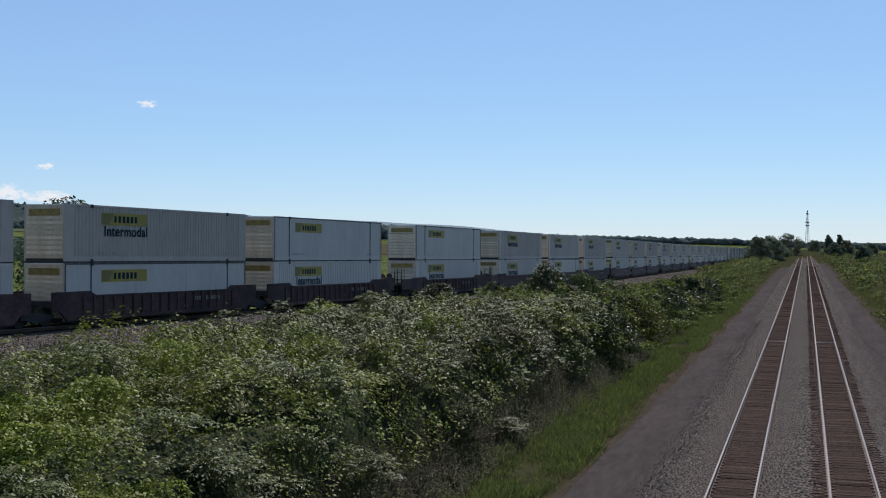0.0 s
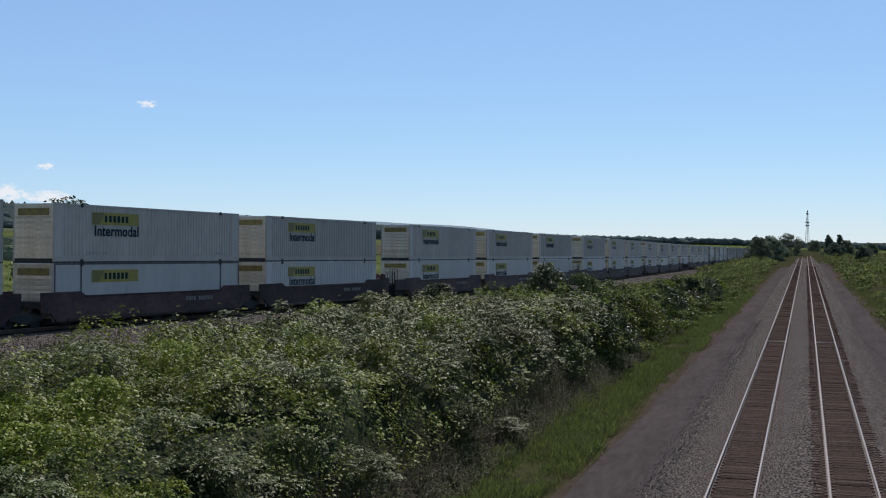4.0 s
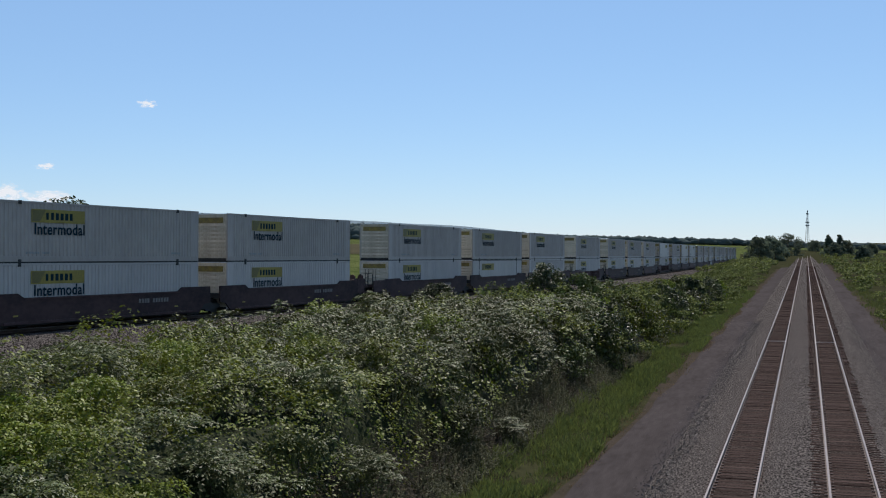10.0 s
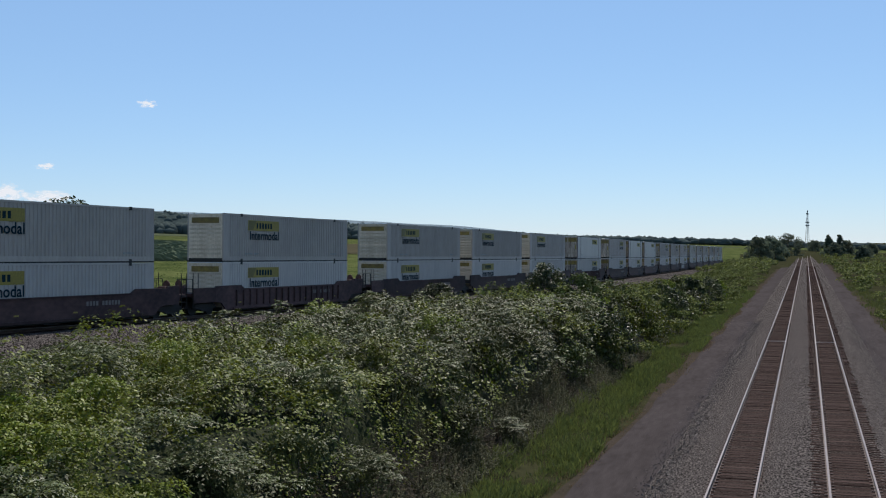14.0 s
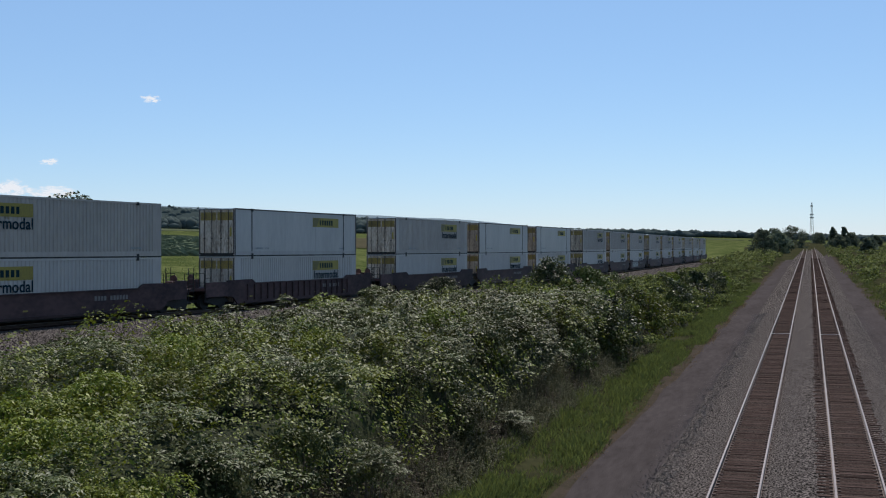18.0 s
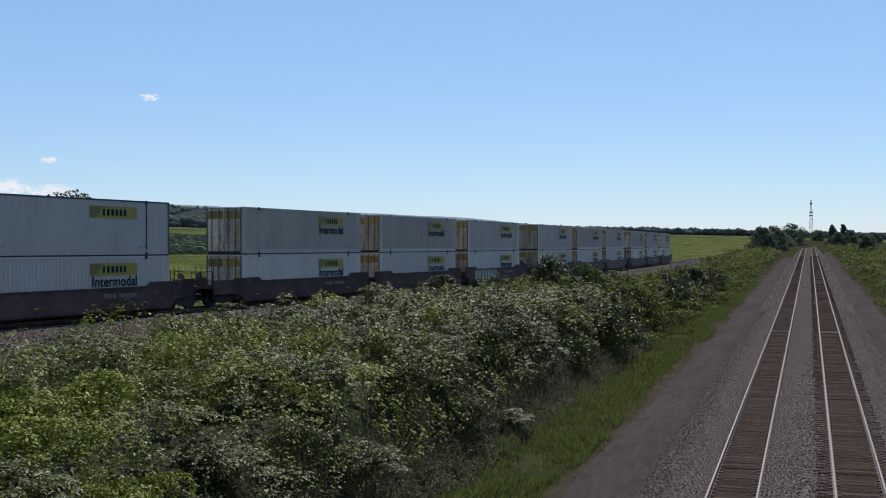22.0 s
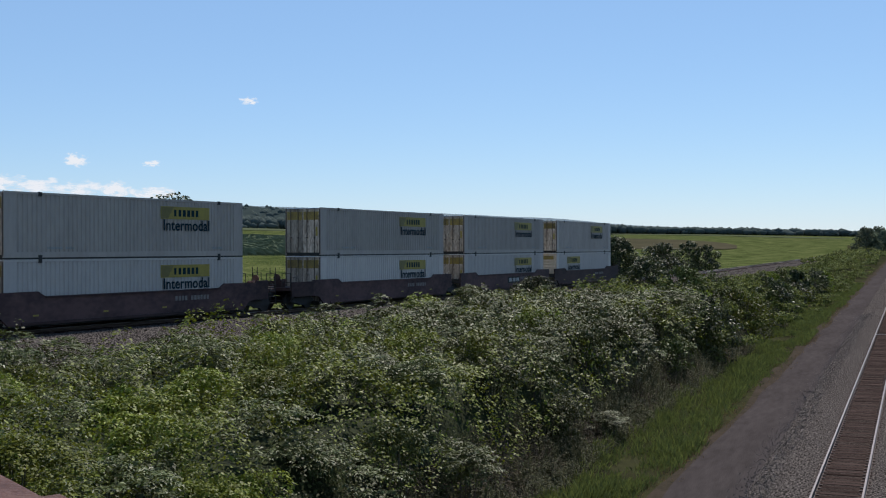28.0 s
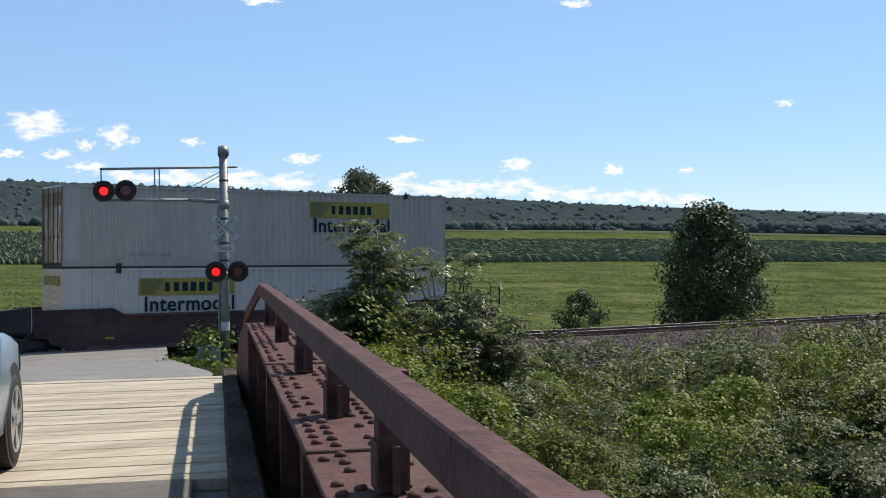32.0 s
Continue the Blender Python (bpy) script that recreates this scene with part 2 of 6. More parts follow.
M_ALLOY = mat("alloy_wheel", (0.62, 0.62, 0.62), (0.5, 0.5, 0.5), 4.0, 0.3, 0.9)
M_GLASS = mat("dark_window_glass", (0.02, 0.025, 0.028), (0.015, 0.018, 0.02), 1.0, 0.08)
M_SUMAC = leaf_mat("sumac_leaf", (0.050, 0.062, 0.021), (0.090, 0.108, 0.035), 0.50, 0.16, 0.45, spec=0.17)
M_VINE = leaf_mat("bright_vine_leaf", (0.086, 0.106, 0.012), (0.165, 0.196, 0.021), 0.50, 0.25, 0.45, spec=0.12)
M_DARKLEAF = leaf_mat("dark_tree_leaf", (0.022, 0.030, 0.012), (0.068, 0.080, 0.027), 0.5, 0.25, spec=0.22)
M_SCRUB = leaf_mat("scrub_leaf", (0.036, 0.046, 0.012), (0.165, 0.178, 0.046), 0.7, 0.3, 0.5, 0.08)
# Leaves of far trees, lightened in the colour to carry haze.
M_HAZED_LEAF = leaf_mat("hazed_tree_leaf", (0.080, 0.100, 0.070), (0.120, 0.140, 0.095), 0.85, 0.5, 0.2, 0.05)
M_GRAPE = mat("grape_vine", (0.150, 0.165, 0.098), (0.068, 0.082, 0.046), 0.5, 0.95, bump=1.0, bump_scale=2.5, coords="World", spec=0.0)
M_SUMACTREE = leaf_mat("young_sumac_leaf", (0.085, 0.105, 0.042), (0.190, 0.215, 0.090), 0.42, 0.38, spec=0.40)
M_STONE = leaf_mat("ballast_stone", (0.085, 0.072, 0.065), (0.185, 0.160, 0.146), 0.9, 0.0, 0.1, 0.1)
M_DEAD = leaf_mat("grey_dead_weed", (0.045, 0.038, 0.030), (0.125, 0.105, 0.080), 0.85, 0.25, 0.2, 0.05)
# Far crowns: haze is mixed into the leaf colour, paler and bluer.
M_HAZED_WOODS = leaf_mat("hazed_foliage", (0.082, 0.103, 0.098), (0.108, 0.130, 0.122), 1.0, 0.35, 0.10, 0.0)
M_GRASS = leaf_mat("grass_blade", (0.062, 0.076, 0.022), (0.124, 0.140, 0.038), 0.7, 0.42)
M_WEED = leaf_mat("dull_weed", (0.040, 0.045, 0.022), (0.120, 0.125, 0.070), 0.7, 0.3, 0.25, 0.15)
M_STRAW = leaf_mat("dry_grass", (0.115, 0.078, 0.045), (0.21, 0.145, 0.08), 0.7, 0.3)
M_BARK = mat("grey_brown_bark", (0.10, 0.08, 0.06), (0.05, 0.04, 0.03), 4.0, 0.9, bump=0.5)


# ======== the lie of the land ========
def track_x(y):
    """Middle of the curving single track."""
    return -29.15 - 0.000435 * np.maximum(177.8 - y, 0) ** 2


def track_z(y):
    """Top of its rails."""
    return 4.61 - 0.0137 * y + 5.06e-6 * y * y


BRIDGE = radians(59.5)  # the road leads this far left of the double track
UX, UY = -math.sin(BRIDGE), math.cos(BRIDGE)
DECK = 6.6


def along_across(x, y):
    return x * UX + y * UY, x * UY - y * UX


def road_z(a):
    """Height of the road at a metres along it: level on the bridge, then falling to the crossing."""
    return np.interp(a, [-40, 14.7, 38, 60, 140], [DECK, DECK, 4.62, 4.5, 3.6])


def step(v, a, b):
    t = np.clip((v - a) / (b - a), 0, 1)
    return t * t * (3 - 2 * t)


AZ = [-180, -20, -3, 3, 9, 16, 24, 31, 39, 46, 60, 75, 100, 180]
FIELD_EL = [-0.6, -0.6, -0.6, -0.33, -0.14, -0.02, 0.08, 0.30, 0.54, 0.64, 0.9, 1.1, 0.6, -0.6]
RIDGE_EL = [-0.3, -0.3, -0.3, -0.1, 0.10, 0.58, 0.95, 1.38, 1.8, 2.25, 2.9, 3.35, 2.0, -0.3]


def land(x, y):
    """Height of the ground."""
    x, y = np.asarray(x, float), np.asarray(y, float)
    r = np.hypot(x, y)
    az = np.degrees(np.arctan2(-x, y))
    tx, tz = track_x(np.clip(y, -150, 800)), track_z(np.clip(y, -150, 800))
    bed = tz - 0.95
    # from the double track up to the single track
    k = step(-x, 9.5, 17) * 0.55 + np.clip((-x - 15) / np.maximum(-tx - 4 - 15, 1), 0, 1) * 0.45
    z = -0.75 + (bed + 0.35) * np.clip(k, 0, 1)
    z = np.where(x > 0, -0.75 - 0.6 * step(x, 6, 14), z)
    west = tx - x
    z = np.where(west > 0, np.maximum(bed - 0.5 * step(west, 3.0, 6.0), -1.6), z)
    k0 = step(west, 10, 90) * (az > 5)
    z = z * (1 - k0) + np.interp(az, [5, 22, 40], [0.3, 2.4, 3.3]) * k0
    # far fields and hills
    f1 = 8.2 + 950 * np.tan(np.radians(np.interp(az, AZ, FIELD_EL)))
    k1 = step(r, 300, 900)
    z = z * (1 - k1) + f1 * k1
    f2 = 8.2 + 2600 * np.tan(np.radians(np.interp(az, AZ, RIDGE_EL))) - 12
    k2 = step(r, 1250, 2600)
    z = z * (1 - k2) + np.maximum(f2, -2) * k2
    # the bank that carries the road from the bridge to the crossing
    a, c = along_across(x, y)
    off = np.maximum(np.maximum(c - 1.6, -c - 6.5), 0)
    bank = road_z(a) - 0.35 - 0.55 * off
    z = np.where(a > 14.0, np.maximum(z, bank), z)
    z = np.where(a < -9.0, np.maximum(z, bank), z)
    return z


def ground_sheet():
    az = np.concatenate([np.arange(-180, -12, 6.0), np.arange(-12, 80, 0.5), np.arange(80, 180, 4.0)])
    r = np.concatenate([[0.01], np.geomspace(2, 4900, 170)])
    R, A = np.meshgrid(r, np.radians(az), indexing="ij")
    x, y = -R * np.sin(A), R * np.cos(A)
    p = np.stack([x, y, land(x, y)], -1)
    me = grid_mesh("ground", p, M_FIELD, closed=True)
    me.materials.append(M_UNDER)
    n = len(az)
    mid = p[:-1]
    cx, cy = mid[..., 0].ravel(), mid[..., 1].ravel()
    cr = np.hypot(cx, cy)
    weedy = ((cx > track_x(cy) + 2) & (cx < 90) & (cr < 950)) | (cr > 1240)
    me.polygons.foreach_set("material_index", weedy.astype(np.int32))
    ob = new("ground", me)
    tagged(ob, "rough green meadow and scrub ground reaching the hills", "ground", kind="structure")


ground_sheet()


def strip(name, x0, x1, y0, y1, z, material, label, category, wobble=0.0, dy=2.0, up=None):
    """A long sheet beside the double track with uneven edges."""
    ys = np.arange(y0, y1 + dy, dy)
    cols = np.linspace(0, 1, 6)
    e0 = np.array([x0 + wobble * noise.noise((0.11 * v, x0, 0.0)) for v in ys])
    e1 = np.array([x1 + wobble * noise.noise((0.13 * v, x1, 5.0)) for v in ys])
    x = e0[:, None] * (1 - cols) + e1[:, None] * cols
    p = np.stack([x, np.repeat(ys[:, None], 6, 1), np.full_like(x, z)], -1)
    return tagged(new(name, grid_mesh(name, p, material)), label, category, kind="structure")


strip("cinder_path", -7.7, -4.4, -60, 900, -0.62, M_CINDER, "dark compacted cinder service path beside the tracks", "path", 0.6)
strip("cinder_path_east", 4.2, 7.2, -60, 900, -0.63, M_CINDER, "dark cinder margin along the outer track", "path", 0.9)
strip("dry_verge", -8.5, -6.6, -60, 500, -0.66, M_DRY, "dry brown earth verge along the path", "verge", 0.7)
strip("dry_verge_east", 6.8, 8.6, -60, 500, -0.67, M_DRY, "dry earth verge along the outer margin", "verge", 1.0)


def ballast_bed(name, line, label, half=(1.9, 3.1), drop=(0.18, 0.62), x_mid=None):
    """A ballast bank under rails along a line of (x, y, z) points at rail top."""
    rows = []
    n = len(line)
    for i, (x, y, z) in enumerate(line):
        a, b = line[max(i - 1, 0)], line[min(i + 1, n - 1)]
        d = Vector((b[0] - a[0], b[1] - a[1], 0)).normalized()
        s = Vector((d.y, -d.x, 0))
        row = []
        for w, h in ((-half[1], drop[1]), (-half[0], drop[0]), (-0.8, drop[0] + 0.01), (0.8, drop[0] + 0.01), (half[0], drop[0]), (half[1], drop[1])):
            jig = 0.12 * noise.noise((0.5 * y, w, 1.0)) if abs(w) > 1 else 0
            row.append((x + s.x * (w + jig), y + s.y * (w + jig), z - h))
        rows.append(row)
    return tagged(new(name, grid_mesh(name, np.array(rows), M_BALLAST, smooth=False)), label, "ballast", kind="structure")


def rail_line(thing, line, side, gauge=1.505, top=None):
    """One rail: worn head, web and foot drawn along a line."""
    head, body = Geo(), Geo()
    ring_h, ring_b = [], []
    n = len(line)
    for i, (x, y, z) in enumerate(line):
        a, b = line[max(i - 1, 0)], line[min(i + 1, n - 1)]
        d = Vector((b[0] - a[0], b[1] - a[1], 0)).normalized()
        s = Vector((d.y, -d.x, 0))
        at = lambda w, h: (x + s.x * (side * gauge / 2 + w), y + s.y * (side * gauge / 2 + w), z + h)
        ring_h.append([at(-0.036, -0.03), at(-0.036, -0.004), at(-0.03, 0), at(0.03, 0), at(0.036, -0.004), at(0.036, -0.03)])
        ring_b.append([at(-0.07, -0.17), at(-0.07, -0.155), at(-0.01, -0.14), at(-0.01, -0.045), at(-0.035, -0.031), at(0.035, -0.031), at(0.01, -0.045), at(0.01, -0.14), at(0.07, -0.155), at(0.07, -0.17)])
    head.loft(ring_h)
    body.loft(ring_b)
    rail = part("rail", body.data("rail", M_RAILSIDE), thing)
    part("rail_head", head.data("rail_head", top or M_RAIL), rail, "worn running surface of the rail")


def ties(thing, line, gap=0.53, length=2.6):
    """Wooden ties under a line; uneven in length, turn and height."""
    g = Geo()
    pts = np.array(line)
    s = np.concatenate([[0], np.cumsum(np.hypot(*np.diff(pts[:, :2], axis=0).T))])
    rnd = random.Random(5)
    for v in np.arange(0.3, s[-1], gap):
        x, y, z = (np.interp(v, s, pts[:, k]) for k in range(3))
        x2, y2 = (np.interp(v + 0.5, s, pts[:, k]) for k in range(2))
        d = Vector((x2 - x, y2 - y, 0)).normalized()
        w = Vector((d.y, -d.x, 0))
        hl, hw, h = length / 2 + rnd.uniform(-0.06, 0.06), 0.115, z - 0.165 + rnd.uniform(-0.012, 0.006)
        sh = rnd.uniform(-0.06, 0.06)
        c = [(x + w.x * (sh + i) + d.x * j, y + w.y * (sh + i) + d.y * j) for i, j in ((-hl, -hw), (hl, -hw), (hl, hw), (-hl, hw))]
        g.add([(*p, h - 0.12) for p in c] + [(*p, h) for p in c], [(4, 5, 6, 7), (0, 1, 5, 4), (1, 2, 6, 5), (2, 3, 7, 6), (3, 0, 4, 7)])
    part("ties", g.data("ties", M_TIE), thing, "rows of weathered wooden ties", kind="stuff")


M_PLATE = mat("rusty_tie_plate", (0.075, 0.052, 0.046), (0.04, 0.028, 0.025), 5.0, 0.8, 0.0, spec=0.1)


def main_track(x, name):
    line = [(x, y, 0.0) for y in (-80, -40, 0, 40, 80, 120, 160, 200, 260, 320, 400, 500, 600, 750, 900)]
    t = tagged(new(name), "straight railway track on weathered wooden ties", "railway track", kind="structure")
    for side in (-1, 1):
        rail_line(t, line, side)
    ties(t, [p for p in line if -40 <= p[1] <= 400])
    plates = Geo()
    for k in range(36, 230):  # tie plates and spikes beside each rail
        y = k * 0.53 + 0.2
        for w in (-0.87, -0.64, 0.64, 0.87):
            plates.box(x + w - 0.06, x + w + 0.06, y - 0.07, y + 0.07, -0.17, -0.135)
    part("tie_plates", plates.data("tie_plates", M_PLATE), t, "rusty tie plates with spikes", kind="stuff")
    part("bond_cable", Geo().tube((x - 0.8, 99.3, -0.10), (x + 0.8, 99.5, -0.10), 0.022, 6).data("bond_cable", M_PALE), t, "pale cable across the rails")
    return t


main_track(-2.30, "track_1")
main_track(1.53, "track_2")
M_RUSTY = mat("rust_stained_ballast", (0.066, 0.050, 0.044), (0.020, 0.015, 0.013), 1.6, 0.9, bump=1.0, bump_scale=16, coords="World", fine=0.8, low=0.38, high=0.62, spec=0.0)
for x, half in ((-2.30, 0.72), (1.53, 1.0)):
    strip("stained_ballast", x - half, x + half, -60, 600, -0.176, M_RUSTY, "rust-stained ballast between the rails", "ballast", 0.1)
ballast = []
for y in range(-80, 902, 2):
    row = []
    for w, h in ((-5.7, 0.72), (-4.3, 0.33), (-3.8, 0.15), (-3.22, 0.145), (-2.98, 0.20), (-1.62, 0.20), (-1.38, 0.145), (-0.38, 0.17), (0.25, 0.19), (2.9, 0.19), (3.6, 0.30), (5.1, 0.72)):
        jig = 0.12 * noise.noise((0.35 * y, w, 2.0)) if abs(w + 0.3) > 3.5 else 0
        row.append((w + jig, y, -h))
    ballast.append(row)
tagged(new("ballast_bed", grid_mesh("ballast_bed", np.array(ballast), M_BALLAST)), "coarse grey stone ballast under the double track", "ballast", kind="structure")

SINGLE = [(float(track_x(y)), float(y), float(track_z(y))) for y in np.concatenate([np.arange(-120, 200, 4.0), np.arange(200, 900, 20.0)])]
ballast_bed("single_track_ballast", SINGLE, "grey stone ballast bank under the single track", (2.1, 4.2), (0.2, 1.5))
single = tagged(new("track_3"), "curving single railway track carrying the freight train", "railway track", kind="structure")
for side in (-1, 1):
    rail_line(single, SINGLE, side, top=M_RAILDULL)
ties(single, [p for p in SINGLE if p[1] < 300])


# ======== bridge, road and crossing ========
def at_road(a, c, z):
    """A place a metres along the road and c metres to its right."""
    return Vector((UX * a + UY * c, UY * a - UX * c, z))


def road_pose(a, c, z, turn=0.0):
    """A pose whose x leads along the road and whose y leads to its left."""
    return Matrix.Translation(at_road(a, c, z)) @ pose(0, 0, 0, 0, 0, math.degrees(math.atan2(UY, UX)) + turn)


FLANGE, TOP = 7.40, 7.815   # girder flange, top of the handrail
GIRDER_END = 12.3


def bridge():
    b = tagged(new("bridge"), "old riveted red-brown plate girder road bridge", "bridge", kind="structure")
    b.matrix_basis = road_pose(0, 0, 0)
    # local: x along the road, y to its left, so the girder on the right has negative y
    g = Geo().box(-16, GIRDER_END, -0.555, -0.535, 5.75, FLANGE - 0.02)
    for x in np.arange(-15.2, GIRDER_END, 1.9):
        g.box(x - 0.045, x + 0.045, -0.53, -0.42, 5.78, FLANGE - 0.04).box(x - 0.045, x + 0.045, -0.67, -0.56, 5.78, FLANGE - 0.04)
    g.box(-16, GIRDER_END, -0.74, -0.35, 5.72, 5.748)
    girder = part("girder", g.data("girder", M_RUST), b)
    edges = [-16.0, -9.5, -3.1, 4.47, 5.95, 7.9, 10.3, GIRDER_END]
    for i in range(len(edges) - 1):
        lift = 0.012 * (i % 2)
        part("flange_plate", Geo().box(edges[i] + 0.004, edges[i + 1] - 0.004, -0.745, -0.345, FLANGE - 0.02, FLANGE + lift, 0.004).data("flange_plate", M_RUST), girder)
    # rivets: low domes in four rows
    r = Geo()
    rnd = random.Random(3)
    for x in np.arange(0.6, GIRDER_END - 0.1, 0.155):
        for k, y in enumerate((-0.40, -0.47, -0.62, -0.69)):
            xx = x + (0.078 if k in (1, 2) else 0)
            seg = int(np.searchsorted(edges, xx)) - 1
            if min(abs(xx - e) for e in edges) < 0.05 or rnd.random() < 0.25:
                continue
            z0 = FLANGE + 0.012 * (seg % 2)
            rings = []
            for rad, h in ((0.024, 0.0), (0.021, 0.012), (0.011, 0.019)):
                rings.append([(xx + rad * math.cos(q * math.pi / 4), y + rad * math.sin(q * math.pi / 4), z0 + h) for q in range(8)])
            r.loft(rings)
    part("rivets", r.data("rivets", M_RUST, smooth=True), girder, "rows of domed rivet heads", kind="stuff")
    # handrail: a flat-topped steel box, bent down at the far end
    line = [(-16, -0.50, TOP), (12.3, -0.50, TOP), (12.85, -0.38, TOP - 0.28), (13.2, -0.30, TOP - 0.75)]
    rings = []
    for i, (x, y, z) in enumerate(line):
        # an angle: a flat top plate with a leg hanging on the road side
        rings.append([(x, y - 0.065, z - 0.016), (x, y - 0.065, z - 0.003), (x, y - 0.060, z), (x, y + 0.018, z), (x, y + 0.024, z - 0.007), (x, y + 0.024, z - 0.125), (x, y + 0.008, z - 0.125), (x, y + 0.008, z - 0.016)])
    part("handrail", Geo().loft(rings).data("handrail", M_RUST), b)
    post = Geo().box(-0.055, 0.055, -0.05, 0.05, 0, TOP - 0.03 - FLANGE).box(-0.075, 0.075, 0.052, 0.06, 0, 0.16).box(-0.10, -0.056, -0.012, 0.012, 0, 0.15)
    post_me = post.data("railing_post", M_RUST)
    for x in (-12.0, -10.0, -8.0, -6.0, -4.0, -2.0, -0.2, 1.75, 3.72, 5.38, 7.38, 9.7, 11.75):
        part("railing_post", post_me, b, m=pose(x, -0.565, FLANGE + 0.012))
    # far end of the girder: a curved dark plate
    g = Geo()
    rings = []
    for x, y, z in ((12.3, -0.36, FLANGE - 0.01), (12.7, -0.33, FLANGE - 0.02), (13.05, -0.29, FLANGE - 0.16), (13.25, -0.26, FLANGE - 0.5)):
        rings.append([(x, y - 0.36, 5.75), (x, y, 5.75), (x, y, z), (x, y - 0.36, z)])
    g.loft(rings)
    part("end_plate", g.data("end_plate", M_RUST), b)
    # concrete and timber kerb inside the girder
    part("kerb", Geo().box(-16, 10.6, -0.30, -0.09, DECK - 0.1, DECK + 0.15, 0.02).data("kerb", M_KERB), b, "grey concrete kerb")
    for i in range(4):
        x = 10.65 + i * 0.83
        part("kerb_timber", Geo().box(x, x + 0.81, -0.26, -0.10, DECK - 0.05, DECK + 0.17, 0.015).data("kerb_timber", M_KERB), b, "grey weathered kerb timber")
    part("deck_slab", Geo().box(-16, 14.7, -0.33, 6.4, DECK - 0.40, DECK - 0.085).data("deck_slab", M_CONCRETE), b)
    part("abutment", Geo().box(13.6, 14.7, -1.2, 7.2, 0.0, DECK - 0.41).data("abutment", M_CONCRETE), b, "concrete abutment")
    part("abutment", Geo().box(-11.5, -10.3, -1.2, 7.2, -1.5, DECK - 0.41).data("abutment", M_CONCRETE), b, "concrete abutment")
    # far girder on the other side of the road
    g = Geo().box(-16, GIRDER_END, 6.45, 6.47, 5.75, FLANGE).box(-16, GIRDER_END, 6.26, 6.66, FLANGE + 0.002, FLANGE + 0.022)
    part("girder", g.data("far_girder", M_RUST), b)
    return b


bridge_ob = bridge()

# the road: asphalt from the bridge to the crossing and beyond
aa = np.concatenate([[14.60], np.arange(15.0, 40, 1.5), np.arange(40, 130, 6.0)])
cc = np.linspace(0.0, 1.0, 8)
rows = []
for a in aa:
    right = 0.0 + 0.12 * noise.noise((0.9 * a, 0, 0)) - 0.06 * max(0, a - 15)
    left = -6.4
    rows.append([tuple(at_road(a, left + (right - left) * k, float(road_z(a)) + (0.03 if a > 14.9 else 0.006))) for k in cc])
tagged(new("road", grid_mesh("road", np.array(rows), M_ASPHALT)), "worn pale grey asphalt road falling to the crossing", "road", kind="structure")
# asphalt patch on the near part of the deck
rows = [[tuple(at_road(a, -6.2 + 6.05 * k, DECK + 0.012)) for k in cc] for a in np.linspace(-12, 8.15, 8)]
tagged(new("deck_paving", grid_mesh("deck_paving", np.array(rows), M_SHADED_ASPHALT)), "patched asphalt layer over the bridge deck", "road", kind="structure")


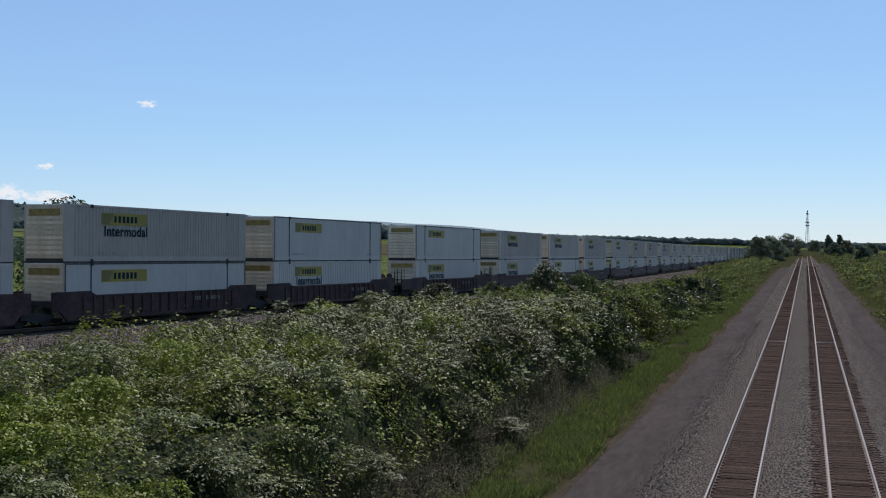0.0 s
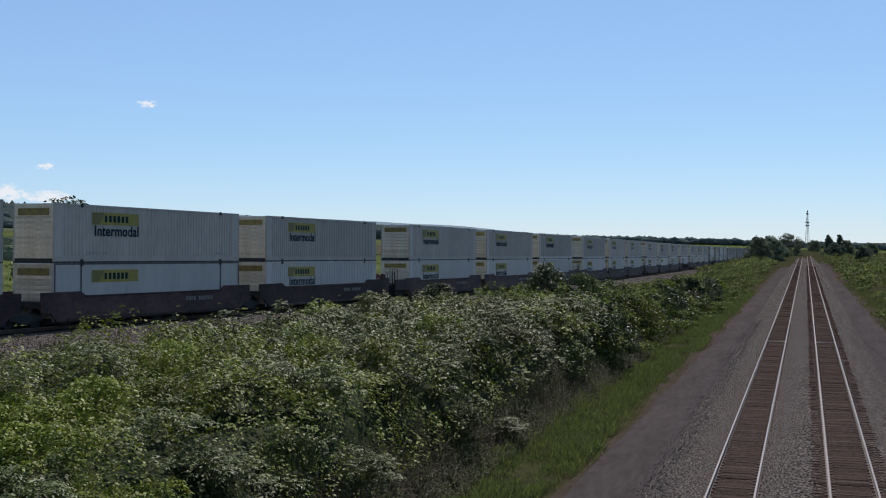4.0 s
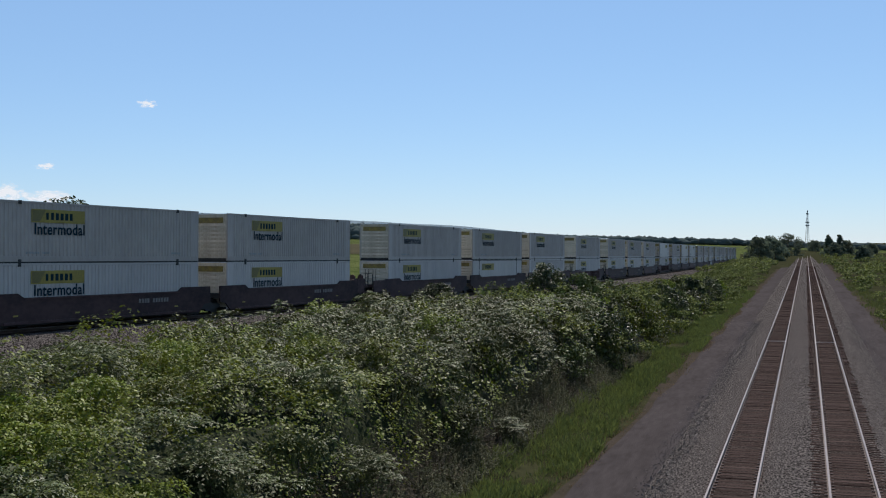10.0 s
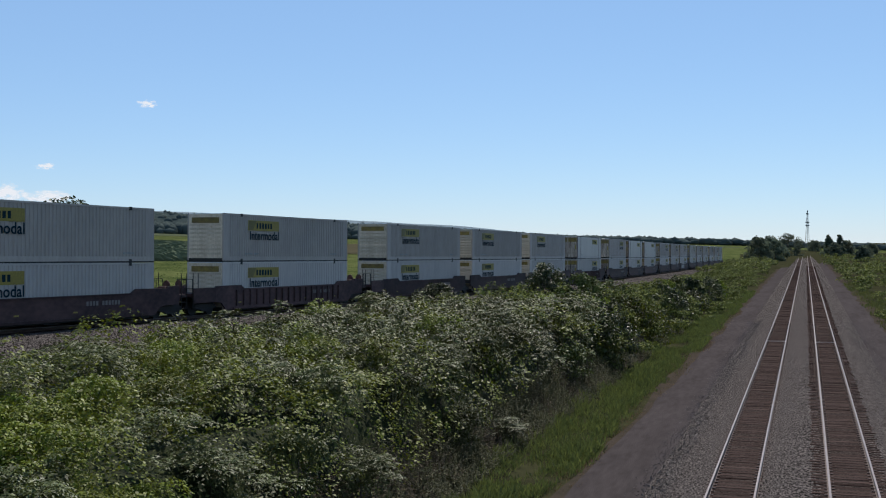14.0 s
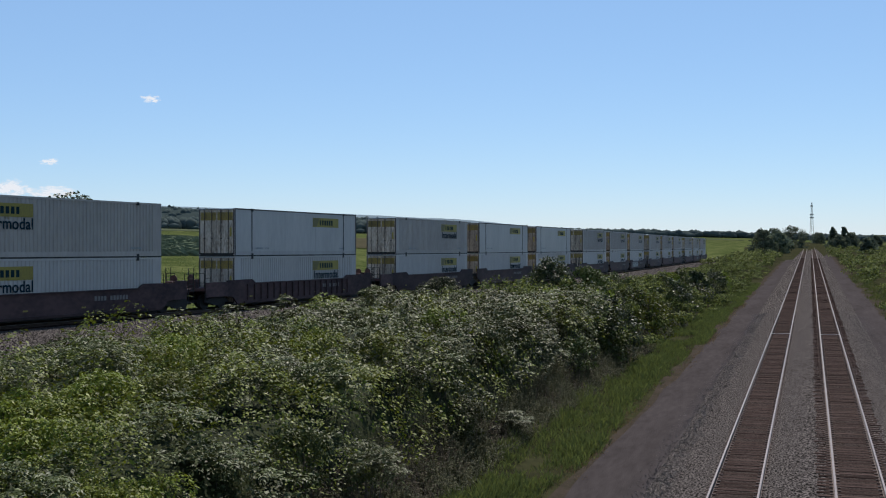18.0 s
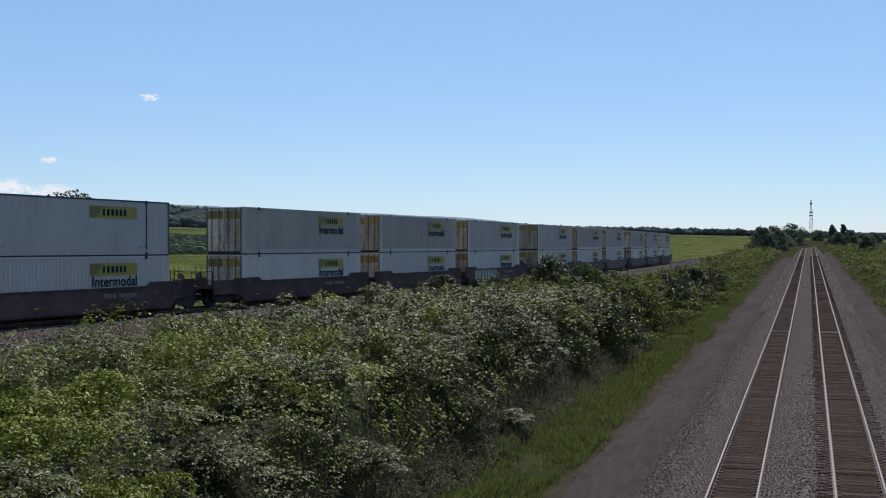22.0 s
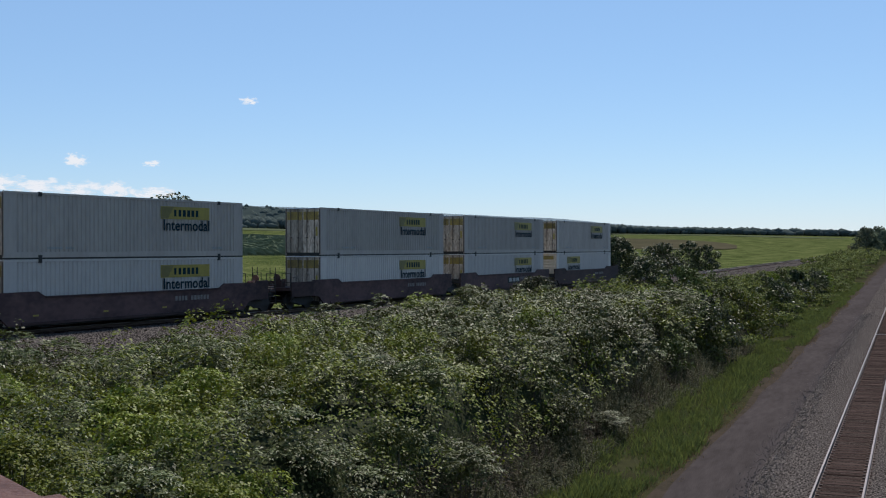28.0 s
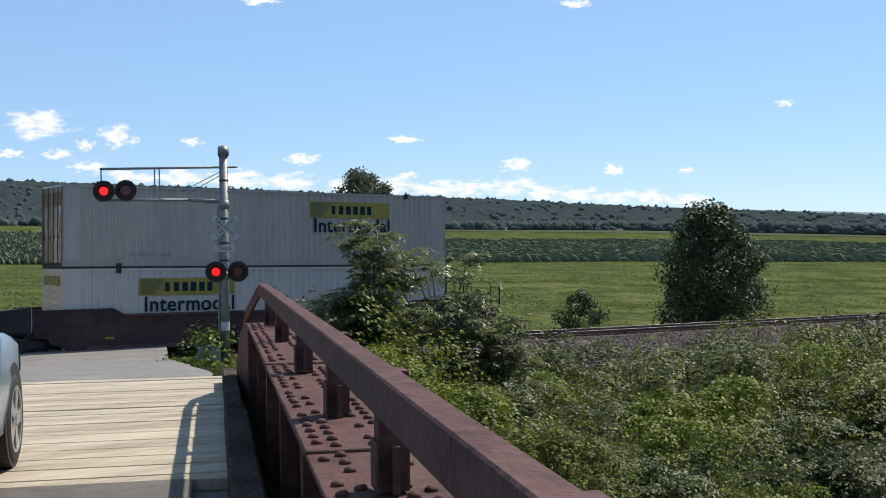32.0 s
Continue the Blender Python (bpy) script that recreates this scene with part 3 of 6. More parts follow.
def crossing_signal():
    s = tagged(new("crossing_signal"), "grey steel railroad crossing signal with cantilever arm and red flashing lamps", "crossing signal")
    a, c = 34.0, 0.35
    z0 = 4.75
    s.matrix_basis = road_pose(a, c, z0)
    # local x away from the bridge, y to the left over the road
    part("mast", Geo().tube((0, 0, -0.6), (0, 0, 6.05), 0.125, 14).tube((0, 0, 2.55), (0, 0, 2.75), 0.15, 14).tube((0, 0, 4.55), (0, 0, 4.8), 0.155, 14).data("mast", M_GALV, True), s)
    part("cap", Geo().tube((-0.05, 0, 6.1), (0.05, 0, 6.32), 0.16, 12).tube((0, 0, 6.0), (0, 0, 6.15), 0.07, 8).data("cap", M_GALV, True), s, "round bell housing")
    part("upper_arm", Geo().tube((0, -0.40, 5.77), (0, 3.43, 5.70), 0.035, 8).data("upper_arm", M_GALV, True), s)
    part("lower_arm", Geo().tube((0, 0, 4.76), (0, 1.0, 4.82), 0.055, 8).tube((0, 1.0, 4.82), (0, 3.50, 4.82), 0.04, 8).data("lower_arm", M_GALV, True), s)
    for y in (3.40, 1.93, 1.80):
        part("strut", Geo().tube((0, y, 4.82), (0, y, 5.7), 0.022, 6).data("strut", M_GALV), s)
    part("brace_rod", Geo().tube((0, 0.05, 5.55), (0, 1.0, 5.0), 0.012, 5).tube((0, 0.05, 5.65), (0, 1.2, 5.05), 0.012, 5).data("brace_rod", M_GALV), s)
    for p in ((-0.12, 5.2), (0.12, 5.0)):
        part("step_bolt", Geo().tube((0, p[0], p[1]), (0, p[0] * 2.2, p[1]), 0.015, 5).data("step_bolt", M_GALV), s)
    for z in (3.05, 3.55, 4.25, 5.35):
        part("band_clamp", Geo().tube((0, 0, z), (0, 0, z + 0.05), 0.138, 14).data("band_clamp", M_BLACK), s)
    part("conduit", Geo().tube((-0.03, 0.17, 0.2), (-0.03, 0.17, 4.6), 0.03, 6).data("conduit", M_GALV), s)
    # crossbuck
    for turn, word in ((42, "RAILROAD"), (-42, "CROSSING")):
        g = Geo()
        g.box(-0.012, 0.0, -0.46, 0.46, -0.085, 0.085)
        blade = part("crossbuck_blade", g.data("crossbuck_blade", M_SIGN), s, m=pose(-0.17 - (0.02 if turn > 0 else 0), -0.03, 4.02, turn, 0, 0))
        cu = bpy.data.curves.new("word", "FONT")
        cu.body, cu.size, cu.align_x, cu.align_y, cu.extrude = word, 0.15, "CENTER", "CENTER", 0.002
        tmp = new("word", cu)
        me = bpy.data.meshes.new_from_object(tmp)
        bpy.data.objects.remove(tmp)
        me.materials.append(M_BADGE)
        part("lettering", me, blade, "black letters on the blade", m=pose(-0.02, 0, 0, 90, 0, -90))
    plate = part("track_plate", Geo().box(-0.17, -0.155, -0.30, 0.30, 3.32, 3.50).data("track_plate", M_SIGN), s)
    cu = bpy.data.curves.new("word", "FONT")
    cu.body, cu.size, cu.align_x, cu.align_y, cu.extrude = "TRACK", 0.14, "CENTER", "CENTER", 0.002
    tmp = new("word", cu)
    me = bpy.data.meshes.new_from_object(tmp)
    bpy.data.objects.remove(tmp)
    me.materials.append(M_BADGE)
    part("lettering", me, plate, m=pose(-0.178, 0, 3.41, 90, 0, -90))
    # lamps
    disc = Geo()
    disc.tube((0, 0, 0), (0.02, 0, 0), 0.30, 20).tube((0.0, 0, 0), (0.16, 0, 0), 0.17, 14)
    disc_me = disc.data("lamp_disc", M_BLACK)
    hood = Geo()
    n = 12
    rings = []
    for x, rr in ((0.0, 0.185), (-0.30, 0.195)):
        pts = [(x, rr * math.cos(radians(-20 + 220 * k / n)), rr * math.sin(radians(-20 + 220 * k / n))) for k in range(n + 1)]
        pts += [(x, (rr - 0.012) * math.cos(radians(-20 + 220 * k / n)), (rr - 0.012) * math.sin(radians(-20 + 220 * k / n))) for k in range(n, -1, -1)]
        rings.append(pts)
    hood_me = hood.loft(rings).data("hood", M_BLACK)
    lens_on = Geo().tube((-0.03, 0, 0), (-0.005, 0, 0), 0.125, 16).data("lens", M_LAMP_ON)
    lens_off = Geo().tube((-0.03, 0, 0), (-0.005, 0, 0), 0.15, 16).data("lens", M_LAMP_OFF)
    for y, z, lit in ((3.32, 5.07, True), (2.72, 5.09, False), (0.25, 2.75, True), (-0.38, 2.75, False)):
        lamp = part("lamp_head", disc_me, s, "lit red flashing lamp" if lit else "unlit lamp", m=pose(-0.16, y, z))
        part("hood", hood_me, lamp)
        part("lens", lens_on if lit else lens_off, lamp)
    for p, q in (((-0.05, -0.42, 2.75), (-0.05, 0.32, 2.75)), ((-0.05, 2.65, 5.02), (-0.05, 3.62, 5.02))):
        part("lamp_bar", Geo().tube(p, q, 0.03, 6).data("lamp_bar", M_BLACK), s)
    part("reflective_band", Geo().tube((0, 0, 1.05), (0, 0, 1.3), 0.132, 14).data("reflective_band", M_SIGN), s)
    part("equipment_box", Geo().box(-0.3, 0.3, 0.14, 0.80, 0.18, 0.62, 0.02).box(-0.05, 0.05, 0.3, 0.4, -0.6, 0.18).box(-0.05, 0.05, 0.55, 0.65, -0.6, 0.18).data("equipment_box", M_PALE), s, "pale equipment box beside the mast")
    return s


crossing_signal()


def parked_car():
    """A saloon that waits on the bridge, facing the crossing."""
    car = tagged(new("car"), "silver-blue saloon car with alloy wheels standing on the bridge", "car")
    car.matrix_basis = road_pose(9.0, -2.37, DECK + 0.014) @ Matrix.Diagonal((1.04, 1.04, 1.04, 1))
    # local x forwards, y left; nose at x = 0.95
    prof = [  # x, half width at sill, half width at belt, sill z, belt z, roof half width, roof z
        (-3.75, 0.60, 0.66, 0.45, 0.80, 0.55, 0.90),
        (-3.6, 0.78, 0.82, 0.28, 0.92, 0.62, 1.02),
        (-2.9, 0.86, 0.88, 0.22, 0.95, 0.62, 1.10),
        (-2.3, 0.88, 0.90, 0.20, 0.96, 0.58, 1.40),
        (-1.6, 0.88, 0.90, 0.20, 0.95, 0.60, 1.46),
        (-0.9, 0.88, 0.90, 0.20, 0.94, 0.60, 1.42),
        (-0.35, 0.88, 0.90, 0.20, 0.93, 0.62, 1.14),
        (-0.05, 0.88, 0.89, 0.20, 0.91, 0.66, 0.98),
        (0.45, 0.86, 0.86, 0.22, 0.82, 0.62, 0.88),
        (0.75, 0.76, 0.77, 0.26, 0.70, 0.52, 0.76),
        (0.93, 0.52, 0.55, 0.34, 0.58, 0.36, 0.62),
    ]
    rings = []
    for x, a, bw, z0, z1, cw, z2 in prof:
        half = [(a * 0.9, z0), (a, z0 + 0.08), (bw, (z0 + z1) / 2), (bw - 0.01, z1), (bw - 0.06, z1 + 0.03), (cw + 0.05, z2 - 0.04), (cw, z2)]
        rings.append([(x, y, z) for y, z in half] + [(x, -y, z) for y, z in reversed(half)])
    part("body", Geo().loft(rings).data("body", M_SILVER, True), car)
    for side in (-1, 1):
        g = Geo()
        g.add([(-2.45, side * 0.868, 1.0), (-0.30, side * 0.868, 0.98), (-0.95, side * 0.67, 1.38), (-2.2, side * 0.66, 1.38)], [(0, 1, 2, 3)])
        part("side_window", g.data("side_window", M_GLASS), car)
        part("door_mirror", Geo().loft([[(-0.62, side * 0.9, 0.98), (-0.45, side * 0.9, 0.98), (-0.45, side * 0.9, 1.12), (-0.62, side * 0.9, 1.12)], [(-0.6, side * 1.10, 0.97), (-0.44, side * 1.08, 0.98), (-0.44, side * 1.08, 1.13), (-0.6, side * 1.10, 1.14)]]).data("door_mirror", M_BLACK, False), car)
        part("headlight", Geo().loft([[(0.45, side * 0.80, 0.62), (0.45, side * 0.866, 0.62), (0.45, side * 0.866, 0.76), (0.45, side * 0.80, 0.76)], [(0.78, side * 0.60, 0.60), (0.77, side * 0.755, 0.60), (0.75, side * 0.755, 0.70), (0.76, side * 0.60, 0.70)]]).data("headlight", M_GLASS), car)
    tyre = Geo()
    n, rings = 28, []
    for y, r in ((-0.10, 0.235), (-0.105, 0.29), (-0.08, 0.325), (0.08, 0.325), (0.105, 0.29), (0.10, 0.235)):
        rings.append([(r * math.cos(2 * math.pi * k / n), y, r * math.sin(2 * math.pi * k / n)) for k in range(n)])
    tyre_me = tyre.loft(rings, cap=False).data("tyre", M_RUBBER, True)
    rim = Geo()
    for k in range(5):
        a = 2 * math.pi * k / 5
        d, e = Vector((math.cos(a), 0, math.sin(a))), Vector((-math.sin(a), 0, math.cos(a)))
        y1, y0 = Vector((0, -0.10, 0)), Vector((0, -0.06, 0))
        rim.loft([[d * 0.03 - e * 0.035 + y1, d * 0.03 + e * 0.035 + y1, d * 0.03 + e * 0.035 + y0, d * 0.03 - e * 0.035 + y0], [d * 0.225 - e * 0.055 + y1, d * 0.225 + e * 0.055 + y1, d * 0.225 + e * 0.055 + y0, d * 0.225 - e * 0.055 + y0]])
    rim.tube((0, -0.115, 0), (0, -0.05, 0), 0.05, 12)
    hoop = []
    for y, r in ((-0.105, 0.238), (-0.105, 0.215), (0.1, 0.215), (0.1, 0.238)):
        hoop.append([(r * math.cos(2 * math.pi * k / n), y, r * math.sin(2 * math.pi * k / n)) for k in range(n)])
    rim.loft(hoop, cap=False)
    rim_me = rim.data("rim", M_ALLOY)
    well = Geo().tube((0, 0.15, 0), (0, -0.055, 0), 0.37, 28).data("wheel_arch", M_BLACK)
    for x in (0.0, -2.68):
        for side in (-1, 1):
            m = pose(x, side * 0.80, 0.325, 0, 0, 0 if side < 0 else 180)
            part("wheel_arch", well, car, m=m @ pose(0, -0.035, 0.03))
            wheel = part("tyre", tyre_me, car, m=m)
            part("rim", rim_me, wheel, "five-spoke alloy rim")
            part("brake_disc", Geo().tube((0, 0.0, 0), (0, 0.03, 0), 0.15, 16).data("brake_disc", M_BLACK), wheel)
    return car


parked_car()


# ======== the train ========
BOX_L, BOX_W, BOX_H = 16.2, 2.6, 2.94
SPEED = 21.26
LOW_Z, HIGH_Z = 0.195, 3.165   # undersides of the two boxes above the rail
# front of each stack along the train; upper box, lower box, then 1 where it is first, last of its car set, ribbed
# N nose first, D doors first; c white corrugated, b its lighter copy for the lower row, s smooth sheet
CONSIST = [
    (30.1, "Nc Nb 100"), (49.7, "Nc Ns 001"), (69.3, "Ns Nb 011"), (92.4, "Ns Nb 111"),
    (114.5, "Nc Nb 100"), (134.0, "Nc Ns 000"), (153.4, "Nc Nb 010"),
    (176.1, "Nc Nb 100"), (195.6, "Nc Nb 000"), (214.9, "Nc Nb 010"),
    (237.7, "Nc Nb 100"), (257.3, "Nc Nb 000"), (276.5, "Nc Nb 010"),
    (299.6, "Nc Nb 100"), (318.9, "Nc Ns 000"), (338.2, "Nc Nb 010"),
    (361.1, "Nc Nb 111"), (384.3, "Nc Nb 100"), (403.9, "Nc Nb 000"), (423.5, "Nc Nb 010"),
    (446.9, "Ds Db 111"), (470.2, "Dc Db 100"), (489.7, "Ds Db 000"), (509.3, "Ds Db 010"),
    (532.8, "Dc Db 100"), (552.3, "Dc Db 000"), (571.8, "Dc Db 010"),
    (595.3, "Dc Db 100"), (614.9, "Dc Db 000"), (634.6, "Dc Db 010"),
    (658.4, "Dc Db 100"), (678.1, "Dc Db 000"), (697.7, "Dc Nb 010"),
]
STACKS = [(q, *code.split()[:2], *(int(v) for v in code.split()[2])) for q, code in CONSIST]
_ys = np.arange(-900, 1000, 1.0)
_ss = np.concatenate([[0], np.cumsum(np.hypot(np.diff(track_x(np.maximum(_ys, -120))), np.diff(_ys)))])
_ss -= np.interp(0, _ys, _ss)


def on_track(s):
    """A place at s metres along the single track."""
    y = np.interp(s, _ss, _ys)
    return Vector((float(track_x(max(y, -120))), float(y), float(track_z(min(max(y, -150), 900)))))


def text_mesh(word, size, material):
    cu = bpy.data.curves.new("word", "FONT")
    cu.body, cu.size, cu.align_x, cu.align_y, cu.extrude, cu.offset, cu.space_character = word, size, "LEFT", "CENTER", 0.001, 0.014, 1.05
    tmp = new("word", cu)
    me = bpy.data.meshes.new_from_object(tmp)
    bpy.data.objects.remove(tmp)
    me.materials.append(material)
    return me


def corrugated(side, material):
    """A pressed side sheet with upright ribs between plain corner panels."""
    g = Geo()
    pitch, deep = 0.262, 0.042
    xs = [(0.06, 0.0), (0.55, 0.0)]
    x = 0.55
    while x + pitch < BOX_L - 0.55:
        xs += [(x + 0.07, 0.0), (x + 0.11, deep), (x + 0.22, deep), (x + 0.26, 0.0)]
        x += pitch
    xs += [(BOX_L - 0.06, 0.0)]
    y = lambda d: side * (BOX_W / 2 - 0.012 - d)
    n = len(xs)
    z0, z1 = 0.30, BOX_H - 0.10
    g.add([(a, y(d), z0) for a, d in xs] + [(a, y(d), z1) for a, d in xs], [(i, i + 1, n + i + 1, n + i) for i in range(n - 1)])
    return g.data("side_sheet", material)


def smooth_side(side):
    g = Geo()
    y = side * (BOX_W / 2 - 0.012)
    x = 0.06
    cuts = [0.06, 1.9, 2.02, 6.0, 10.1, 14.15, 14.27, BOX_L - 0.06]
    xs = []
    for a, b in zip(cuts[:-1], cuts[1:]):
        d = 0.012 * side if b - a < 0.3 else 0
        xs += [(a + 0.006, y - 0.008 * side), (a + 0.012, y + d), (b - 0.012, y + d), (b - 0.006, y - 0.008 * side)]
    n = len(xs)
    g.add([(a, b, 0.30) for a, b in xs] + [(a, b, BOX_H - 0.10) for a, b in xs], [(i, i + 1, n + i + 1, n + i) for i in range(n - 1)])
    return g.data("side_sheet", M_WHITE2)


def frame_geo():
    """Corner posts, top and bottom rails of a box."""
    g = Geo()
    w = BOX_W / 2
    for s in (-1, 1):
        y0, y1 = sorted((s * w, s * (w - 0.09)))
        g.box(0, BOX_L, y0, y1, 0.0, 0.30).box(0, BOX_L, y0, y1, BOX_H - 0.10, BOX_H)
        for x in (0.0, BOX_L - 0.06):
            g.box(x, x + 0.06, y0, y1, 0.30, BOX_H - 0.10)
    return g


boxes_made = {}


def make_box(kind):
    """One container of a kind, to be copied along the train."""
    doors, smooth = kind[0] == "D", kind[1] == "s"
    look_of = {"s": "pale blue smooth-sided", "b": "lighter bluish-white corrugated", "c": "plain white corrugated"}[kind[1]]
    paint = {"s": M_WHITE2, "b": M_LOWER_WHITE, "c": M_WHITE}[kind[1]]
    c = tagged(new("container"), f"{look_of} container with yellow name panel and {'yellow-banded doors' if doors else 'plain cream nose'}", "container", "double-stacked containers of the train")
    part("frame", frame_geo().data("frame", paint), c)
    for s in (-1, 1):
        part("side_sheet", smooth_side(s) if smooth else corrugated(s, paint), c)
    roof = Geo()
    xs = np.linspace(0, BOX_L, 28)
    outline = []
    for i in range(27):
        outline += [(xs[i] + 0.02, BOX_H - 0.02 + 0.012 * (i % 2)), (xs[i + 1] - 0.02, BOX_H - 0.02 + 0.012 * (i % 2))]
    roof.prism(outline + [(BOX_L - 0.02, BOX_H - 0.06), (0.02, BOX_H - 0.06)], -BOX_W / 2 + 0.09, BOX_W / 2 - 0.09)
    part("roof", roof.data("roof", M_ROOF), c)
    part("floor", Geo().box(0.02, BOX_L - 0.02, -BOX_W / 2 + 0.09, BOX_W / 2 - 0.09, 0.0, 0.2).data("floor", M_BLACK), c)
    # black strips that paint the shadow gap between stacked boxes
    g = Geo().box(-0.004, BOX_L + 0.004, -BOX_W / 2 - 0.004, -BOX_W / 2 + 0.06, -0.024, 0.05).box(-0.004, BOX_L + 0.004, BOX_W / 2 - 0.06, BOX_W / 2 + 0.004, -0.024, 0.05)
    g.box(-0.004, 0.06, -BOX_W / 2 + 0.061, BOX_W / 2 - 0.061, -0.024, 0.05).box(BOX_L - 0.06, BOX_L + 0.004, -BOX_W / 2 + 0.061, BOX_W / 2 - 0.061, -0.024, 0.05)
    part("base_rail", g.data("base_rail", M_BLACK), c, "black strip round the underside, painted shadow of the stacking gap")
    # stacking posts where the 40 foot castings sit
    cast = Geo().box(-0.10, 0.10, 0, 0.05, -0.16, 0.02).data("casting", M_BLACK)
    for x in (2.0, BOX_L - 2.0):
        for z in (BOX_H, 0.14):
            part("casting", cast, c, m=pose(x, -BOX_W / 2 - 0.02, z))
    if smooth:
        band = Geo().box(-0.035, 0.035, -0.01, 0, 0.3, BOX_H - 0.1).data("band", M_BADGE)
        for x in (1.95, BOX_L - 1.98):
            part("band", band, c, "dark upright seam band", m=pose(x, -BOX_W / 2 - 0.004, 0))
        y = -BOX_W / 2 - 0.004
        part("edge_trim", Geo().box(0.0, BOX_L, y - 0.008, y, BOX_H - 0.085, BOX_H - 0.005).data("edge_trim", M_TRIM), c, "dark trim along the top edge")
        post = Geo().box(-0.05, 0.05, -0.008, 0, 0.06, BOX_H - 0.09).data("corner_trim", M_TRIM)
        for x in (0.055, BOX_L - 0.055):
            part("corner_trim", post, c, "dark trim on the corner post", m=pose(x, y, 0))

    def nose(x, out):
        g = Geo().box(min(x, x - out * 0.05), max(x, x - out * 0.05), -BOX_W / 2 + 0.09, BOX_W / 2 - 0.09, 0.2, BOX_H - 0.06)
        wall = part("nose_wall", g.data("nose_wall", M_CREAM), c)
        rib_me = Geo().box(min(0, out * 0.012), max(0, out * 0.012), -BOX_W / 2 + 0.16, BOX_W / 2 - 0.16, 0, 0.13, 0.01).data("nose_rib", M_CREAM)
        for k in range(8):
            part("nose_rib", rib_me, wall, m=pose(x, 0, 0.42 + k * 0.25))
        part("emblem", Geo().box(min(x, x + out * 0.035), max(x, x + out * 0.035), -0.98, 0.98, BOX_H - 0.60, BOX_H - 0.26).data("emblem", M_BAND), wall, "small yellow emblem plate")

    def door_end(x, out):
        for s in (-1, 1):
            y0, y1 = sorted((s * 0.01, s * (BOX_W / 2 - 0.10)))
            leaf = part("door", Geo().box(min(x, x - out * 0.05), max(x, x - out * 0.05), y0, y1, 0.18, BOX_H - 0.09).data("door", M_DOOR), c)
            part("band", Geo().box(min(x, x + out * 0.006), max(x, x + out * 0.006), y0 + 0.04, y1 - 0.04, BOX_H - 0.75, BOX_H - 0.25).data("band", M_BAND), leaf, "yellow band across the door")
            for y in (0.33, 0.87):
                part("locking_bar", Geo().tube((x + out * 0.05, s * y, 0.14), (x + out * 0.05, s * y, BOX_H - 0.08), 0.022, 6).box(min(x, x + out * 0.06), max(x, x + out * 0.06), s * y - 0.05, s * y + 0.05, 1.05, 1.12).data("locking_bar", M_BAR), leaf)
            part("hinge_post", Geo().box(min(x, x + out * 0.02), max(x, x + out * 0.02), *sorted((s * (BOX_W / 2 - 0.10), s * (BOX_W / 2 - 0.02))), 0.1, BOX_H - 0.08).data("hinge_post", M_BAR), leaf)
        part("notice", Geo().box(min(x, x + out * 0.012), max(x, x + out * 0.012), -1.08, -0.95, 1.2, 1.75).data("notice", M_YELLOW), c, "small yellow notice")

    (door_end if doors else nose)(0.0, -1)
    (nose if doors else door_end)(BOX_L, 1)
    x0 = 9.70 if doors else 2.75
    y = -BOX_W / 2 - 0.004
    panel = part("name_panel", Geo().box(x0, x0 + 3.72, y - 0.004, y + 0.004, BOX_H - 1.0, BOX_H - 0.36).data("name_panel", M_YELLOW), c, "yellow name panel with a dark plain wordmark")
    g = Geo()
    for k, w in enumerate((0.17, 0.20, 0.22, 0.22, 0.22, 0.20)):
        xx = x0 + 0.98 + k * 0.33
        g.box(xx, xx + w, y - 0.008, y - 0.004, BOX_H - 0.86, BOX_H - 0.52)
    sweep = Geo().prism([(x0 + 0.05, BOX_H - 0.96), (x0 + 0.55, BOX_H - 0.96), (x0 + 0.95, BOX_H - 0.40), (x0 + 0.05, BOX_H - 0.40)], y - 0.007, y - 0.0045)
    part("printed_sweep", sweep.data("printed_sweep", M_OLIVE), panel, "faded olive slanted print")
    part("wordmark", g.data("wordmark", M_BADGE), panel, "dark plain bars", kind="stuff")
    if not smooth:
        part("lettering", text_mesh("Intermodal", 0.77, M_BADGE), c, "dark lettering reading Intermodal", m=pose(x0 + 0.16, y - 0.006, BOX_H - 1.34, 90, 0, 0))
    g = Geo()
    for xx, w in ((2.4, 0.9), (3.5, 0.55), (BOX_L - 2.6, 0.9)):
        for k in range(int(w / 0.1)):
            g.box(xx + k * 0.1, xx + k * 0.1 + 0.06, y - 0.002, y + 0.002, 0.42, 0.53)
    part("marking", g.data("marking", mat("grey_marking", (0.30, 0.31, 0.32), None, 3.0, 0.6)), c, "small grey unreadable marking", kind="stuff")
    return c


